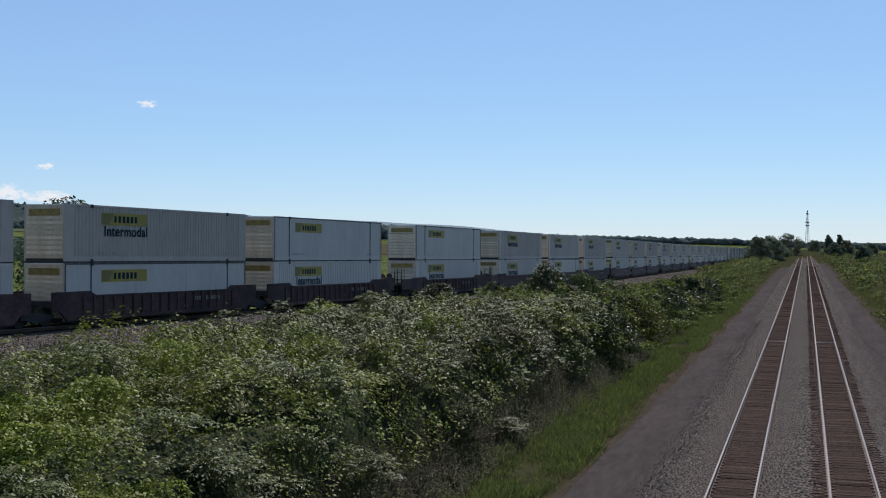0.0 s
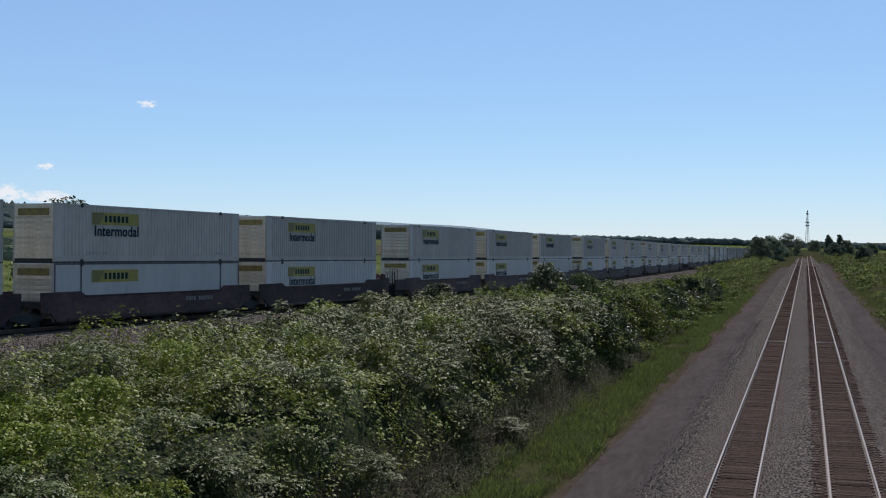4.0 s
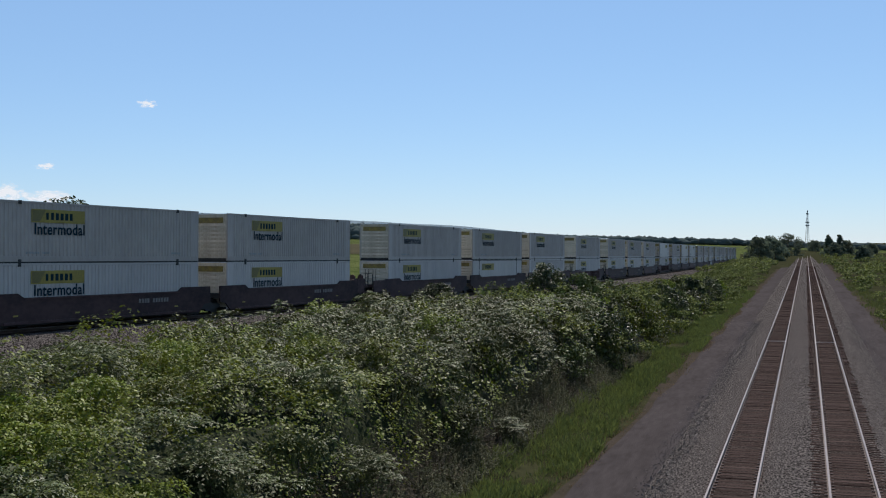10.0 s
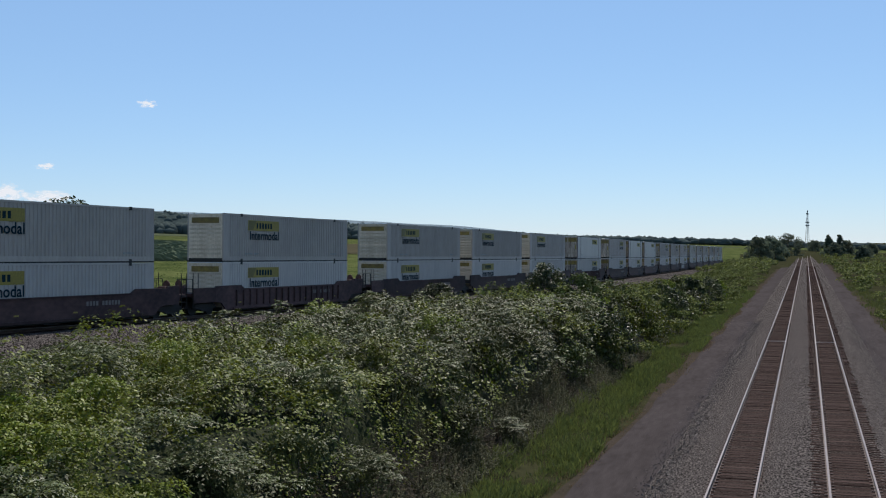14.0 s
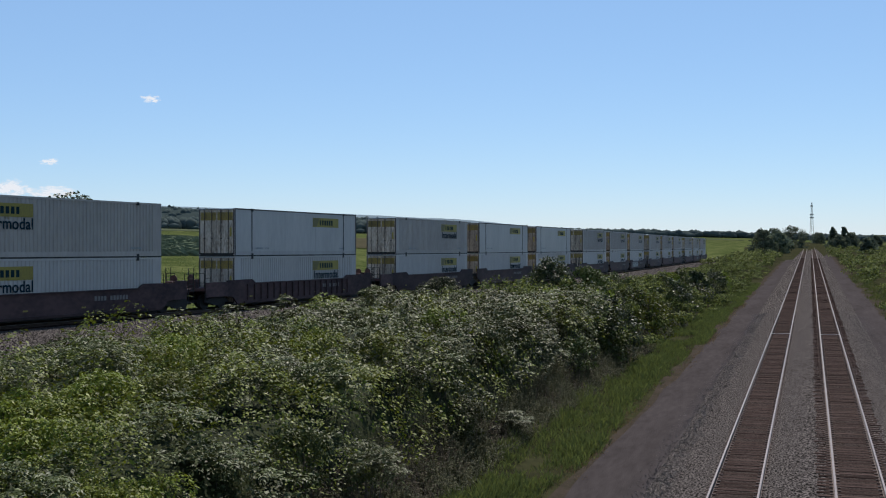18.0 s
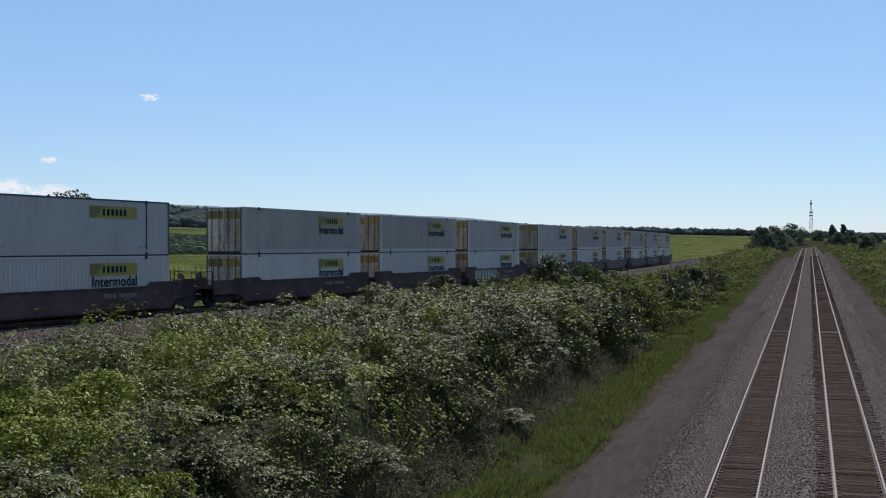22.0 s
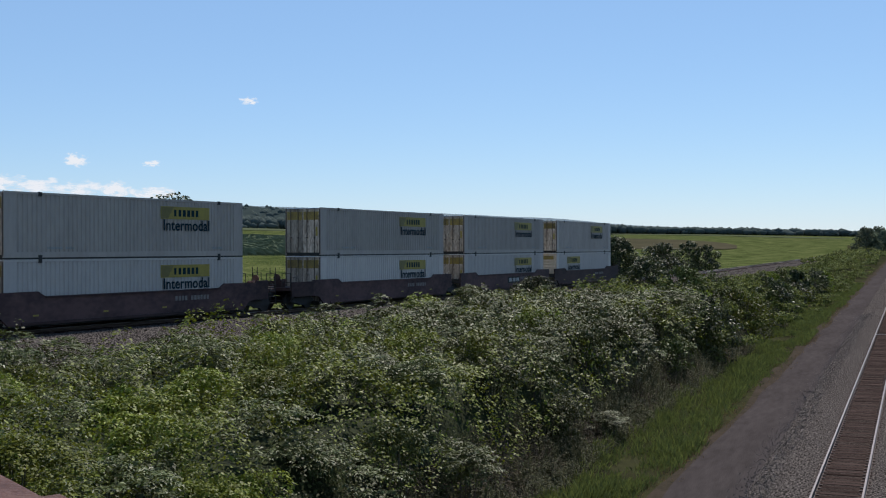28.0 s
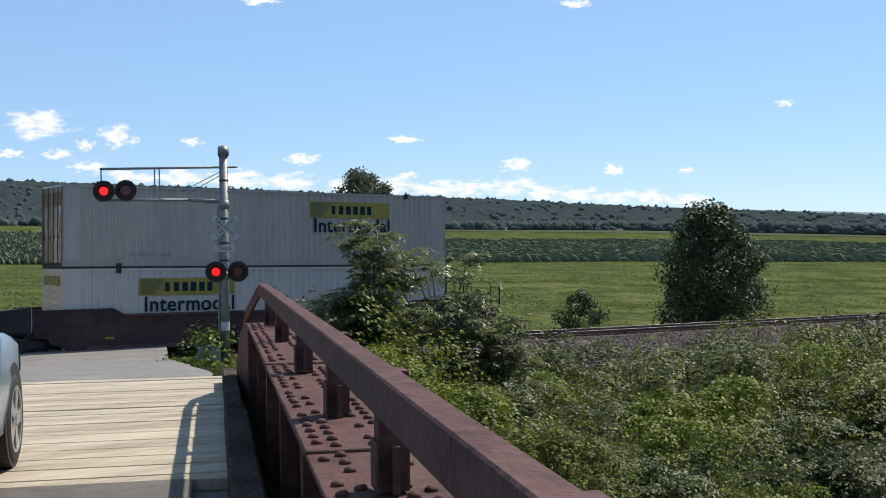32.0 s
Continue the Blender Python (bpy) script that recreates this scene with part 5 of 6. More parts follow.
def blades(name, x0, x1, y0, y1, n, h, material, label, seed, wide=0.02, gap=-0.25):
    rng = np.random.default_rng(seed)
    y = y0 + (y1 - y0) * rng.random(n) ** 1.6
    x = rng.uniform(x0, x1, n)
    patch = np.array([noise.noise((0.45 * a, 0.16 * b, 4.0)) + 0.5 * noise.noise((1.6 * a, 0.7 * b, 2.0)) for a, b in zip(x, y)])
    inward = np.minimum(x - x0, x1 - x) / (x1 - x0)
    keep = patch + 0.5 * rng.random(n) - 0.25 - 0.5 * (1 - step(inward, 0.0, 0.22)) > gap
    x, y, patch = x[keep], y[keep], patch[keep]
    p = np.stack([x, y, land(x, y) - 0.02], 1)
    a = unit(np.stack([rng.normal(0, 0.35, len(x)), rng.normal(0, 0.35, len(x)), np.ones(len(x))], 1))
    s = unit(np.cross(a, rng.normal(0, 1, (len(x), 3))))
    L = h * rng.uniform(0.4, 1.4, len(x)) * np.clip(1 + 0.9 * patch, 0.5, 1.6)
    tagged(new(name, quads(name, rhombs(p, a, s, L, L * 0.05 + wide, 0.2), material)), label, "grass", kind="stuff")


def weed_belt():
    """Dull weeds on the slope between the thicket and the verge: thin stalks with narrow leaves."""
    rng = np.random.default_rng(36)
    for name, count, material, label in (("dull_weeds", 12000, M_WEED, "dull grey-green weeds in front of the thicket"), ("dead_weeds", 5200, M_DEAD, "grey-brown dead weed stalks in front of the thicket")):
        y = 22 + 105 * rng.random(count) ** 1.5
        x = -11.1 - 2.9 * rng.random(count) ** 0.9
        patch = np.array([noise.noise((0.5 * a, 0.3 * b, 6.0)) for a, b in zip(x, y)])
        keep = (patch > 0.02) if material is M_DEAD else (patch < 0.22)
        x, y, patch = x[keep], y[keep], patch[keep]
        m = len(x)
        base = np.stack([x, y, land(x, y) - 0.03], 1)
        tall = (0.45 + 0.75 * step(-x, 11.1, 12.8)) * rng.uniform(0.55, 1.35, m)
        up = unit(np.stack([rng.normal(0, 0.22, m), rng.normal(0, 0.22, m), np.ones(m)], 1))
        side = unit(np.cross(up, rng.normal(0, 1, (m, 3))))
        out = [rhombs(base, up, side, tall, np.full(m, 0.022), 0.0)]
        for k in range(9):
            f = (k + 1.5) / 10.5
            p = base + up * (tall * f)[:, None]
            a = unit(np.stack([rng.normal(0, 1, m), rng.normal(0, 1, m), rng.uniform(0.1, 0.9, m)], 1))
            w = unit(np.cross(a, np.array([0, 0, 1.0])))
            length = rng.uniform(0.10, 0.24, m) * (1.15 - 0.5 * f)
            out.append(rhombs(p, a, w, length, length * 0.28, 0.25))
        tagged(new(name, quads(name, np.concatenate(out), material)), label, "weeds", kind="stuff")


weed_belt()
blades("verge_grass", -11.7, -8.0, 17, 210, 110000, 0.42, M_GRASS, "tall bright green grass on the verge", 31, 0.015, -0.15)
blades("verge_straw", -9.3, -7.4, 17, 160, 26000, 0.2, M_STRAW, "dry brown grass at the edge of the path", 32, 0.01, -0.3)
blades("verge_grass_east", 7.2, 11.5, 50, 260, 14000, 0.6, M_GRASS, "tall green grass beside the outer track", 33)


def blade_set(rng, p, h, wide):
    """Upright blades of about height h at the given points."""
    m = len(p)
    a = unit(np.stack([rng.normal(0, 0.5, m), rng.normal(0, 0.5, m), np.ones(m)], 1))
    s = unit(np.cross(a, rng.normal(0, 1, (m, 3))))
    L = h * rng.uniform(0.4, 1.3, m)
    return rhombs(p, a, s, L, L * wide + 0.05, 0.2)


def tree(x, y, height, width, seed, material, label, trunk=0.18, count=5200, leaf=0.28, low=0.12, lumps=16, name="tree", group="", spire=False):
    """A tapered trunk with limbs and a crown of leaf clumps with gaps."""
    rng = np.random.default_rng(seed)
    z = float(land(x, y))
    t = tagged(new(name), label, "tree", group)
    t.matrix_basis = Matrix.Translation((x, y, z))
    g = Geo().tube((0, 0, -0.3), (0, 0, height * 0.45), trunk, 8, trunk * 0.6).tube((0, 0, height * 0.45), (width * 0.05, 0, height * 0.9), trunk * 0.6, 6, 0.02)
    cs = []
    for k in range(lumps):
        f = low + (1 - low) * (k + 0.5) / lumps
        reach = width / 2 * (math.sin(math.pi * min(1, 0.18 + 0.80 * f)) ** 0.7) * rng.uniform(0.4, 0.95)
        if spire:
            reach = width / 2 * (1.02 - f) ** 0.8 * rng.uniform(0.55, 0.9)
        a = k * 2.4 + rng.random()
        c = np.array([math.cos(a) * reach, math.sin(a) * reach, height * f * 0.93])
        cs.append((c, width * rng.uniform(0.12, 0.25) * (1.12 - 0.55 * f)))
        g.tube((0, 0, height * max(f - 0.18, 0.06)), tuple(c), trunk * 0.35, 5, 0.015)
    part("trunk", g.data("trunk", M_BARK), t)
    pts, out = [], []
    each = count // lumps
    for c, r in cs:
        w = unit(rng.normal(0, 1, (each, 3)))
        pts.append(c + w * (r * rng.uniform(0.45, 1.12, each))[:, None] * np.array([1, 1, 0.8]))
        out.append(w)
    pts, out = np.concatenate(pts), np.concatenate(out)
    pts[:, 2] = np.clip(pts[:, 2], 0.15, height)
    part("crown", quads("crown", leaves(rng, pts, out, leaf, 0.4), material), t)
    return t


tree(-44.7, 63.3, 8.6, 7.6, 3, M_DARKLEAF, "dense dark green tree beyond the single track", 0.25, 26000, 0.20, 0.04, 62)
tree(-28.2, 88.4, 2.7, 4.8, 23, M_DARKLEAF, "low dark bush below the single track", 0.1, 6500, 0.17, 0.05, 24, "bush")
tree(-48.5, 54.7, 2.9, 3.6, 2, M_DARKLEAF, "low round dark green bush in the meadow", 0.08, 4200, 0.14, 0.1, 12, "bush")
tree(-102.7, 79.7, 14.1, 12.0, 3, M_HAZED_LEAF, "tall broad tree standing beyond the train", 0.4, 12000, 0.36, 0.2, 26)
tree(-40.2, 165, 6.7, 7.0, 4, M_DARKLEAF, "round dark bushy tree beside the single track", 0.2, 9000, 0.30, 0.05, 34)
for k, (x, y, h, w) in enumerate(((-46, 226, 6.0, 7), (-42, 232, 6.4, 6.5), (-50, 236, 5.2, 8), (-38, 228, 5.6, 6), (-40, 205, 3.2, 6), (-37, 190, 2.8, 5))):
    tree(x, y, h, w, 10 + k, M_DARKLEAF, "dark bush in a row beside the single track", 0.12, 3000, 0.34, 0.05, 20, "bush")
tree(-22.3, 102, 4.7, 5.4, 20, M_DARKLEAF, "dark round bush above the scrub", 0.12, 7000, 0.20, 0.1, 26, "bush")
tree(-18.0, 97, 4.5, 4.6, 21, M_SHRUB, "small bushy tree above the scrub", 0.1, 6000, 0.20, 0.1, 24, "bush")
tree(-13.8, 150, 3.6, 3.0, 22, M_DARKLEAF, "slim dark bush beside the verge", 0.1, 1800, 0.35, 0.1, 10, "bush")


def scrub_bushes():
    """Bushes of several sizes that stand up out of the scrub along the cutting."""
    rnd = random.Random(46)
    for k in range(44):
        y = 74 + 110 * rnd.random() ** 1.3
        x = rnd.uniform(-12.2, -12.0 - 8.0 * (1 - (y - 74) / 140))
        h = rnd.uniform(1.8, 3.8)
        dark = k % 3 == 0
        tree(x, y, h, h * rnd.uniform(0.9, 1.4), 60 + k, M_DARKLEAF if dark else (M_VINE if k % 5 == 1 else M_SHRUB), "dark leafy bush rising above the scrub" if dark else "bright leafy bush rising above the scrub", 0.06, 1700, 0.20, 0.08, 15, "bush", "bushes along the cutting")


scrub_bushes()


def sumac_tree(x, y, height, width, seed):
    """Several thin stems that carry round masses of feathered leaves."""
    rng = np.random.default_rng(seed)
    z = float(land(x, y))
    t = tagged(new("sumac_tree"), "young sumac tree with feathered leaves beside the bridge", "tree")
    t.matrix_basis = Matrix.Translation((x, y, z))
    g, tips = Geo(), []
    g.tube((0, 0, -0.3), (0.08, 0, height * 0.9), 0.06, 6, 0.015)
    for k in range(26):
        f = 0.22 + 0.72 * (k + 0.5) / 26
        a = k * 2.4 + rng.random()
        reach = width / 2 * (0.55 + 0.45 * math.sin(math.pi * (f - 0.1))) * rng.uniform(0.3, 0.9)
        c = np.array([math.cos(a) * reach, math.sin(a) * reach, height * f])
        g.tube((0, 0, height * max(0.04, f - 0.4)), tuple(c), 0.026, 5, 0.01)
        for _ in range(7):
            tips.append(c + rng.normal(0, 0.24, 3) * np.array([1, 1, 0.8]))
    part("trunk", g.data("trunk", M_BARK), t)
    tips = np.array(tips)
    part("crown", quads("crown", fronds(rng, tips, unit(rng.normal(0, 1, tips.shape) + np.array([0, 0, 0.3])), 6, 5, 0.42, 0.15), M_SUMACTREE), t)
    return t


sumac_tree(-19.6, 15.45, 4.35, 1.6, 5)
sumac_tree(-18.9, 16.9, 4.75, 2.6, 6)
sumac_tree(-18.2, 17.9, 3.9, 1.7, 7)
sumac_tree(-19.75, 15.1, 2.6, 1.4, 8)


def ball_arrays():
    """A coarse round body as arrays of points and triangles."""
    bm = bmesh.new()
    bmesh.ops.create_icosphere(bm, subdivisions=1, radius=1.0)
    v = np.array([p.co[:] for p in bm.verts])
    f = np.array([[p.index for p in q.verts] for q in bm.faces])
    bm.free()
    return v, f


BALL_V, BALL_F = ball_arrays()


def far_woods():
    """Tree lines and hill woods: countless uneven crowns that run together."""
    rng = np.random.default_rng(9)
    vs, fs = [], []

    def crown(x, y, h, w):
        z = float(land(x, y))
        lump = 1 + rng.normal(0, 0.09, (len(BALL_V), 1))
        v = BALL_V * lump * np.array([w / 2, w / 2, h * 0.55]) + np.array([x, y, z + h * 0.45])
        fs.append(BALL_F + len(vs) * len(BALL_V))
        vs.append(v)

    def place(az, r):
        return -r * math.sin(radians(az)), r * math.cos(radians(az))

    for _ in range(700):  # line of trees across the plain
        x, y = place(rng.uniform(-6, 24), rng.uniform(1240, 1330))
        crown(x, y, rng.uniform(4, 8.5), rng.uniform(8, 15))
    for _ in range(3600):  # edge of the woods and tall crowns among them
        az = rng.uniform(6, 75)
        x, y = place(az, 1225 + (70 if rng.random() < 0.6 else 1400) * rng.random())
        crown(x, y, rng.uniform(8, 13) * (0.55 + 0.65 * step(az, 9, 20)), rng.uniform(8, 15))
    for _ in range(110):  # hedges and single trees in the fields
        az = rng.uniform(20, 74)
        x, y = place(az, float(rng.choice([900, 1050])) + rng.uniform(-15, 15))
        crown(x, y, rng.uniform(3, 7), rng.uniform(6, 12))
    v, f = np.concatenate(vs), np.concatenate(fs)
    me = bpy.data.meshes.new("distant_woods")
    me.vertices.add(len(v))
    me.vertices.foreach_set("co", v.astype(np.float32).ravel())
    me.loops.add(3 * len(f))
    me.loops.foreach_set("vertex_index", f.astype(np.int32).ravel())
    me.polygons.add(len(f))
    me.polygons.foreach_set("loop_start", np.arange(0, 3 * len(f), 3, dtype=np.int32))
    me.polygons.foreach_set("loop_total", np.full(len(f), 3, dtype=np.int32))
    me.polygons.foreach_set("use_smooth", np.ones(len(f), dtype=bool))
    me.update()
    me.materials.append(M_HAZED_WOODS)
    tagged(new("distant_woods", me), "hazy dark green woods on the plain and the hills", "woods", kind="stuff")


far_woods()


def hill_canopy():
    """The closed roof of the hill woods, uneven from crown to crown."""
    rng = np.random.default_rng(19)
    az = np.arange(5, 76, 0.22)
    r = np.concatenate([[1240, 1242], np.geomspace(1250, 2750, 80)])
    R, A = np.meshgrid(r, np.radians(az), indexing="ij")
    R = R + 115 * (1 - step(np.degrees(A), 22, 28)) + rng.uniform(-9, 9, R.shape) * (R > 1245)
    x, y = -R * np.sin(A), R * np.cos(A)
    z = land(x, y)
    tall = (7.5 + rng.normal(0, 1.7, R.shape)) * (0.5 + 0.5 * step(az, 9, 20))
    k = step(az, 5.2, 10.0)
    tall = tall * k - 4 * (1 - k)
    tall[0] = -1
    tagged(new("hill_woods", grid_mesh("hill_woods", np.stack([x, y, z + tall], -1), M_HAZED_HILL)), "hazy dark green woods covering the hills", "woods", kind="stuff")


# The bluish cast of the hill woods is haze put into the colour.
M_HAZED_HILL = mat("hill_woods", (0.043, 0.056, 0.055), (0.028, 0.038, 0.038), 0.012, 1.0, coords="World", spec=0.0, fine=0.6)
hill_canopy()
for k, (x, y, h, w) in enumerate(((-19, 505, 11.0, 13), (-12, 500, 9, 10), (-9, 640, 11.5, 16), (-16, 560, 11, 14), (6, 900, 8, 13), (12.5, 700, 12.4, 8), (18.5, 700, 12.8, 8), (15.5, 690, 7.5, 9), (23, 720, 9, 9), (29, 900, 9, 13), (24.6, 560, 7.2, 7.5), (33, 700, 7, 6), (42, 820, 8, 10))):
    tree(x, y, h, w, 40 + k, M_HAZED_LEAF, "slender pointed tree far along the tracks" if (x, y) in ((12.5, 700), (18.5, 700)) else "leafy tree far along the tracks", 0.3, 2200, 0.8, 0.05, 18, spire=(x, y) in ((12.5, 700), (18.5, 700)))


def vineyard():
    """Rows of vines that climb the slope, each a long uneven hedge."""
    rng = np.random.default_rng(12)
    d = np.array([-math.sin(radians(77)), math.cos(radians(77))])
    p0, p1 = np.array([20.0, 398.0]), np.array([-345.0, 121.0])
    n = 180
    v = tagged(new("vineyard"), "long parallel rows of green grape vines on the slope", "vineyard")
    prof = np.array([(-0.32, -0.2), (-0.50, 0.80), (-0.22, 1.60), (0.22, 1.60), (0.50, 0.80), (0.32, -0.2)])
    side = np.array([d[1], -d[0]])
    for k in range(n):
        s = p0 + (p1 - p0) * (k + rng.uniform(-0.1, 0.1)) / (n - 1)
        t = np.arange(0, rng.uniform(300, 325), 2.4)
        mid = s + d * t[:, None]
        mid = mid[np.degrees(np.arctan2(-mid[:, 0], mid[:, 1])) > 24.0 + 2.5 * noise.noise((0.1 * k, 0.0, 0.0)) + 0.016 * (n - k)]
        m = len(mid)
        if m < 8:
            continue
        q = prof[None] * rng.uniform(0.55, 1.35, (m, len(prof), 1)) * np.where((np.arange(m) % 31 < 1) | (np.arange(m) == m - 1), 0.15, 1.0)[:, None, None]
        x, y = mid[:, :1] + side[0] * q[..., 0], mid[:, 1:] + side[1] * q[..., 0]
        z = land(mid[:, 0], mid[:, 1])[:, None] + q[..., 1]
        part("vine_hedge", grid_mesh("vine_hedge", np.stack([x, y, z], -1), M_GRAPE, smooth=False), v)


vineyard()


def field_sheet(name, az0, az1, r0, r1, material, label, lift=0.25):
    """A cultivated field laid over the land between two bearings and two distances."""
    az = np.radians(np.linspace(az0, az1, 40))
    rr = np.linspace(r0, r1, 24)
    R, A = np.meshgrid(rr, az, indexing="ij")
    R = R + 25 * np.sin(A * 9.0)
    mid = (rr[0] + rr[-1]) / 2
    taper = np.sin(np.linspace(0.02, math.pi - 0.02, len(az))) ** 0.4
    R = mid + (R - mid) * taper[None, :]
    x, y = -R * np.sin(A), R * np.cos(A)
    tagged(new(name, grid_mesh(name, np.stack([x, y, land(x, y) + lift], -1), material)), label, "field", kind="structure")


M_PLOUGH = mat("ploughed_field", (0.078, 0.066, 0.044), (0.048, 0.046, 0.027), 0.03, 0.95, bump=0.5, bump_scale=2.0, coords="World", spec=0.0)
M_HAY = mat("pale_hay_field", (0.086, 0.094, 0.058), (0.060, 0.072, 0.040), 0.05, 0.95, bump=0.4, bump_scale=2.0, coords="World", spec=0.0)
field_sheet("ploughed_field", 8.0, 27.0, 420, 640, M_PLOUGH, "brown-green ploughed field beyond the meadow")
field_sheet("hay_field", 24, 62, 720, 860, M_HAY, "pale yellow-green hay field below the hills")
field_sheet("hay_field", 3, 22, 780, 1000, M_HAY, "pale yellow-green hay field across the plain")
field_sheet("far_field", 38, 58, 960, 1120, M_PLOUGH, "dark green crop field at the foot of the hills")


M_TUFT = leaf_mat("meadow_tuft", (0.092, 0.110, 0.036), (0.140, 0.158, 0.052), 0.8, 0.5, 0.25, 0.05)


def tufts():
    """Coarse meadow plants that break up the grass."""
    rng = np.random.default_rng(55)
    n = 90000
    az = np.radians(rng.uniform(8, 74, n))
    r = 48 + 290 * rng.random(n) ** 1.3
    x, y = -r * np.sin(az), r * np.cos(az)
    keep = (x < track_x(y) - 6) & (np.array([noise.noise((0.045 * a, 0.045 * b, 9.0)) + 0.6 * noise.noise((0.2 * a, 0.2 * b, 3.0)) for a, b in zip(x, y)]) > -0.05)
    x, y, r = x[keep], y[keep], r[keep]
    m = len(x)
    p = np.stack([x, y, land(x, y) + rng.uniform(0.0, 0.35, m)], 1)
    tagged(new("meadow_tufts", quads("meadow_tufts", blade_set(rng, p, 0.20, 0.9), M_TUFT)), "coarse green tufts all over the meadow", "grass", kind="stuff")


tufts()


def farmhouse(x, y, turn, w, d, h):
    z = float(land(x, y))
    f = tagged(new("farmhouse"), "small white farmhouse with a grey roof below the hills", "house", "farm buildings")
    f.matrix_basis = Matrix.Translation((x, y, z)) @ pose(0, 0, 0, 0, 0, turn)
    part("wall", Geo().box(-w / 2, w / 2, -d / 2, d / 2, -1, h).data("wall", M_SIGN), f)
    part("roof", Geo().loft([[(-w / 2 - 0.5, -d / 2 - 0.5, h), (-w / 2 - 0.5, d / 2 + 0.5, h), (-w / 2 - 0.5, 0, h + d * 0.45)], [(w / 2 + 0.5, -d / 2 - 0.5, h), (w / 2 + 0.5, d / 2 + 0.5, h), (w / 2 + 0.5, 0, h + d * 0.45)]]).data("roof", M_CONCRETE), f)
    win = Geo().box(-0.6, 0.6, -0.06, 0, 1.2, 2.6).data("window", M_GLASS)
    for k in (-0.3, 0.0, 0.3):
        part("window", win, f, m=pose(k * w, -d / 2 - 0.01, 0))


for az, r, turn, w, d, h in ((44.9, 1150, 50, 9, 6, 3.5), (44.4, 1165, 20, 6, 5, 3), (39.6, 1180, 35, 8, 6, 2.6), (15.0, 1215, 10, 5, 4, 2.2)):
    farmhouse(-r * math.sin(radians(az)), r * math.cos(radians(az)), turn, w, d, h)


def lattice_tower():
    t = tagged(new("radio_tower"), "tall grey lattice radio tower far along the tracks", "tower")
    t.matrix_basis = Matrix.Translation((1.5, 1200, -2.0))
    H2 = 40.0
    legs = [(math.cos(a), math.sin(a)) for a in (0.5, 2.6, 4.7)]
    wide = lambda z: 2.3 * (1 - z / H2) + 0.35
    for c, s in legs:
        part("leg", Geo().tube((c * wide(0), s * wide(0), 0), (c * wide(H2), s * wide(H2), H2), 0.16, 6).data("leg", M_GALV), t)
    g = Geo()
    for k in range(16):
        z0, z1 = k * H2 / 16, (k + 1) * H2 / 16
        for i in range(3):
            (c, s), (c2, s2) = legs[i], legs[(i + 1) % 3]
            g.tube((c * wide(z0), s * wide(z0), z0), (c2 * wide(z1), s2 * wide(z1), z1), 0.07, 4)
    part("bracing", g.data("bracing", M_GALV), t)
    for z in (24.5, 27.5, 36.0):
        part("antenna_ring", Geo().tube((0, 0, z), (0, 0, z + 1.1), 1.9 if z < 30 else 1.3, 8).data("antenna_ring", M_GALV), t)


lattice_tower()


def distant_ridge():
    """The last ridge before the sky, beyond the hills."""
    az = np.linspace(5, 80, 220)
    el = np.interp(az, [5, 8, 13, 16.5, 22, 30, 38, 47, 80], [0.0, 0.12, 0.36, 0.72, 1.0, 1.38, 1.7, 2.1, 2.8])
    el = el + 0.035 * np.array([noise.noise((0.5 * a, 1.0, 0.0)) + 0.6 * noise.noise((2.5 * a, 4.0, 0.0)) for a in az])
    rows = []
    for k, r in ((0.0, 3300.0), (0.6, 3900.0), (1.0, 4400.0), (0.0, 4700.0)):
        top = 8.2 + r * np.tan(np.radians(el)) * k - (1 - k) * 30
        rows.append(np.stack([-r * np.sin(np.radians(az)), r * np.cos(np.radians(az)), top], -1))
    # the ridge's pale blue is distance haze painted as base colour
    m = mat("haze_blue_ridge", (0.150, 0.190, 0.215), (0.130, 0.165, 0.190), 0.01, 1.0, coords="World", spec=0.0)
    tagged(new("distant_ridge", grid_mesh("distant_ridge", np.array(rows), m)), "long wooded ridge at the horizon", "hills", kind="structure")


distant_ridge()


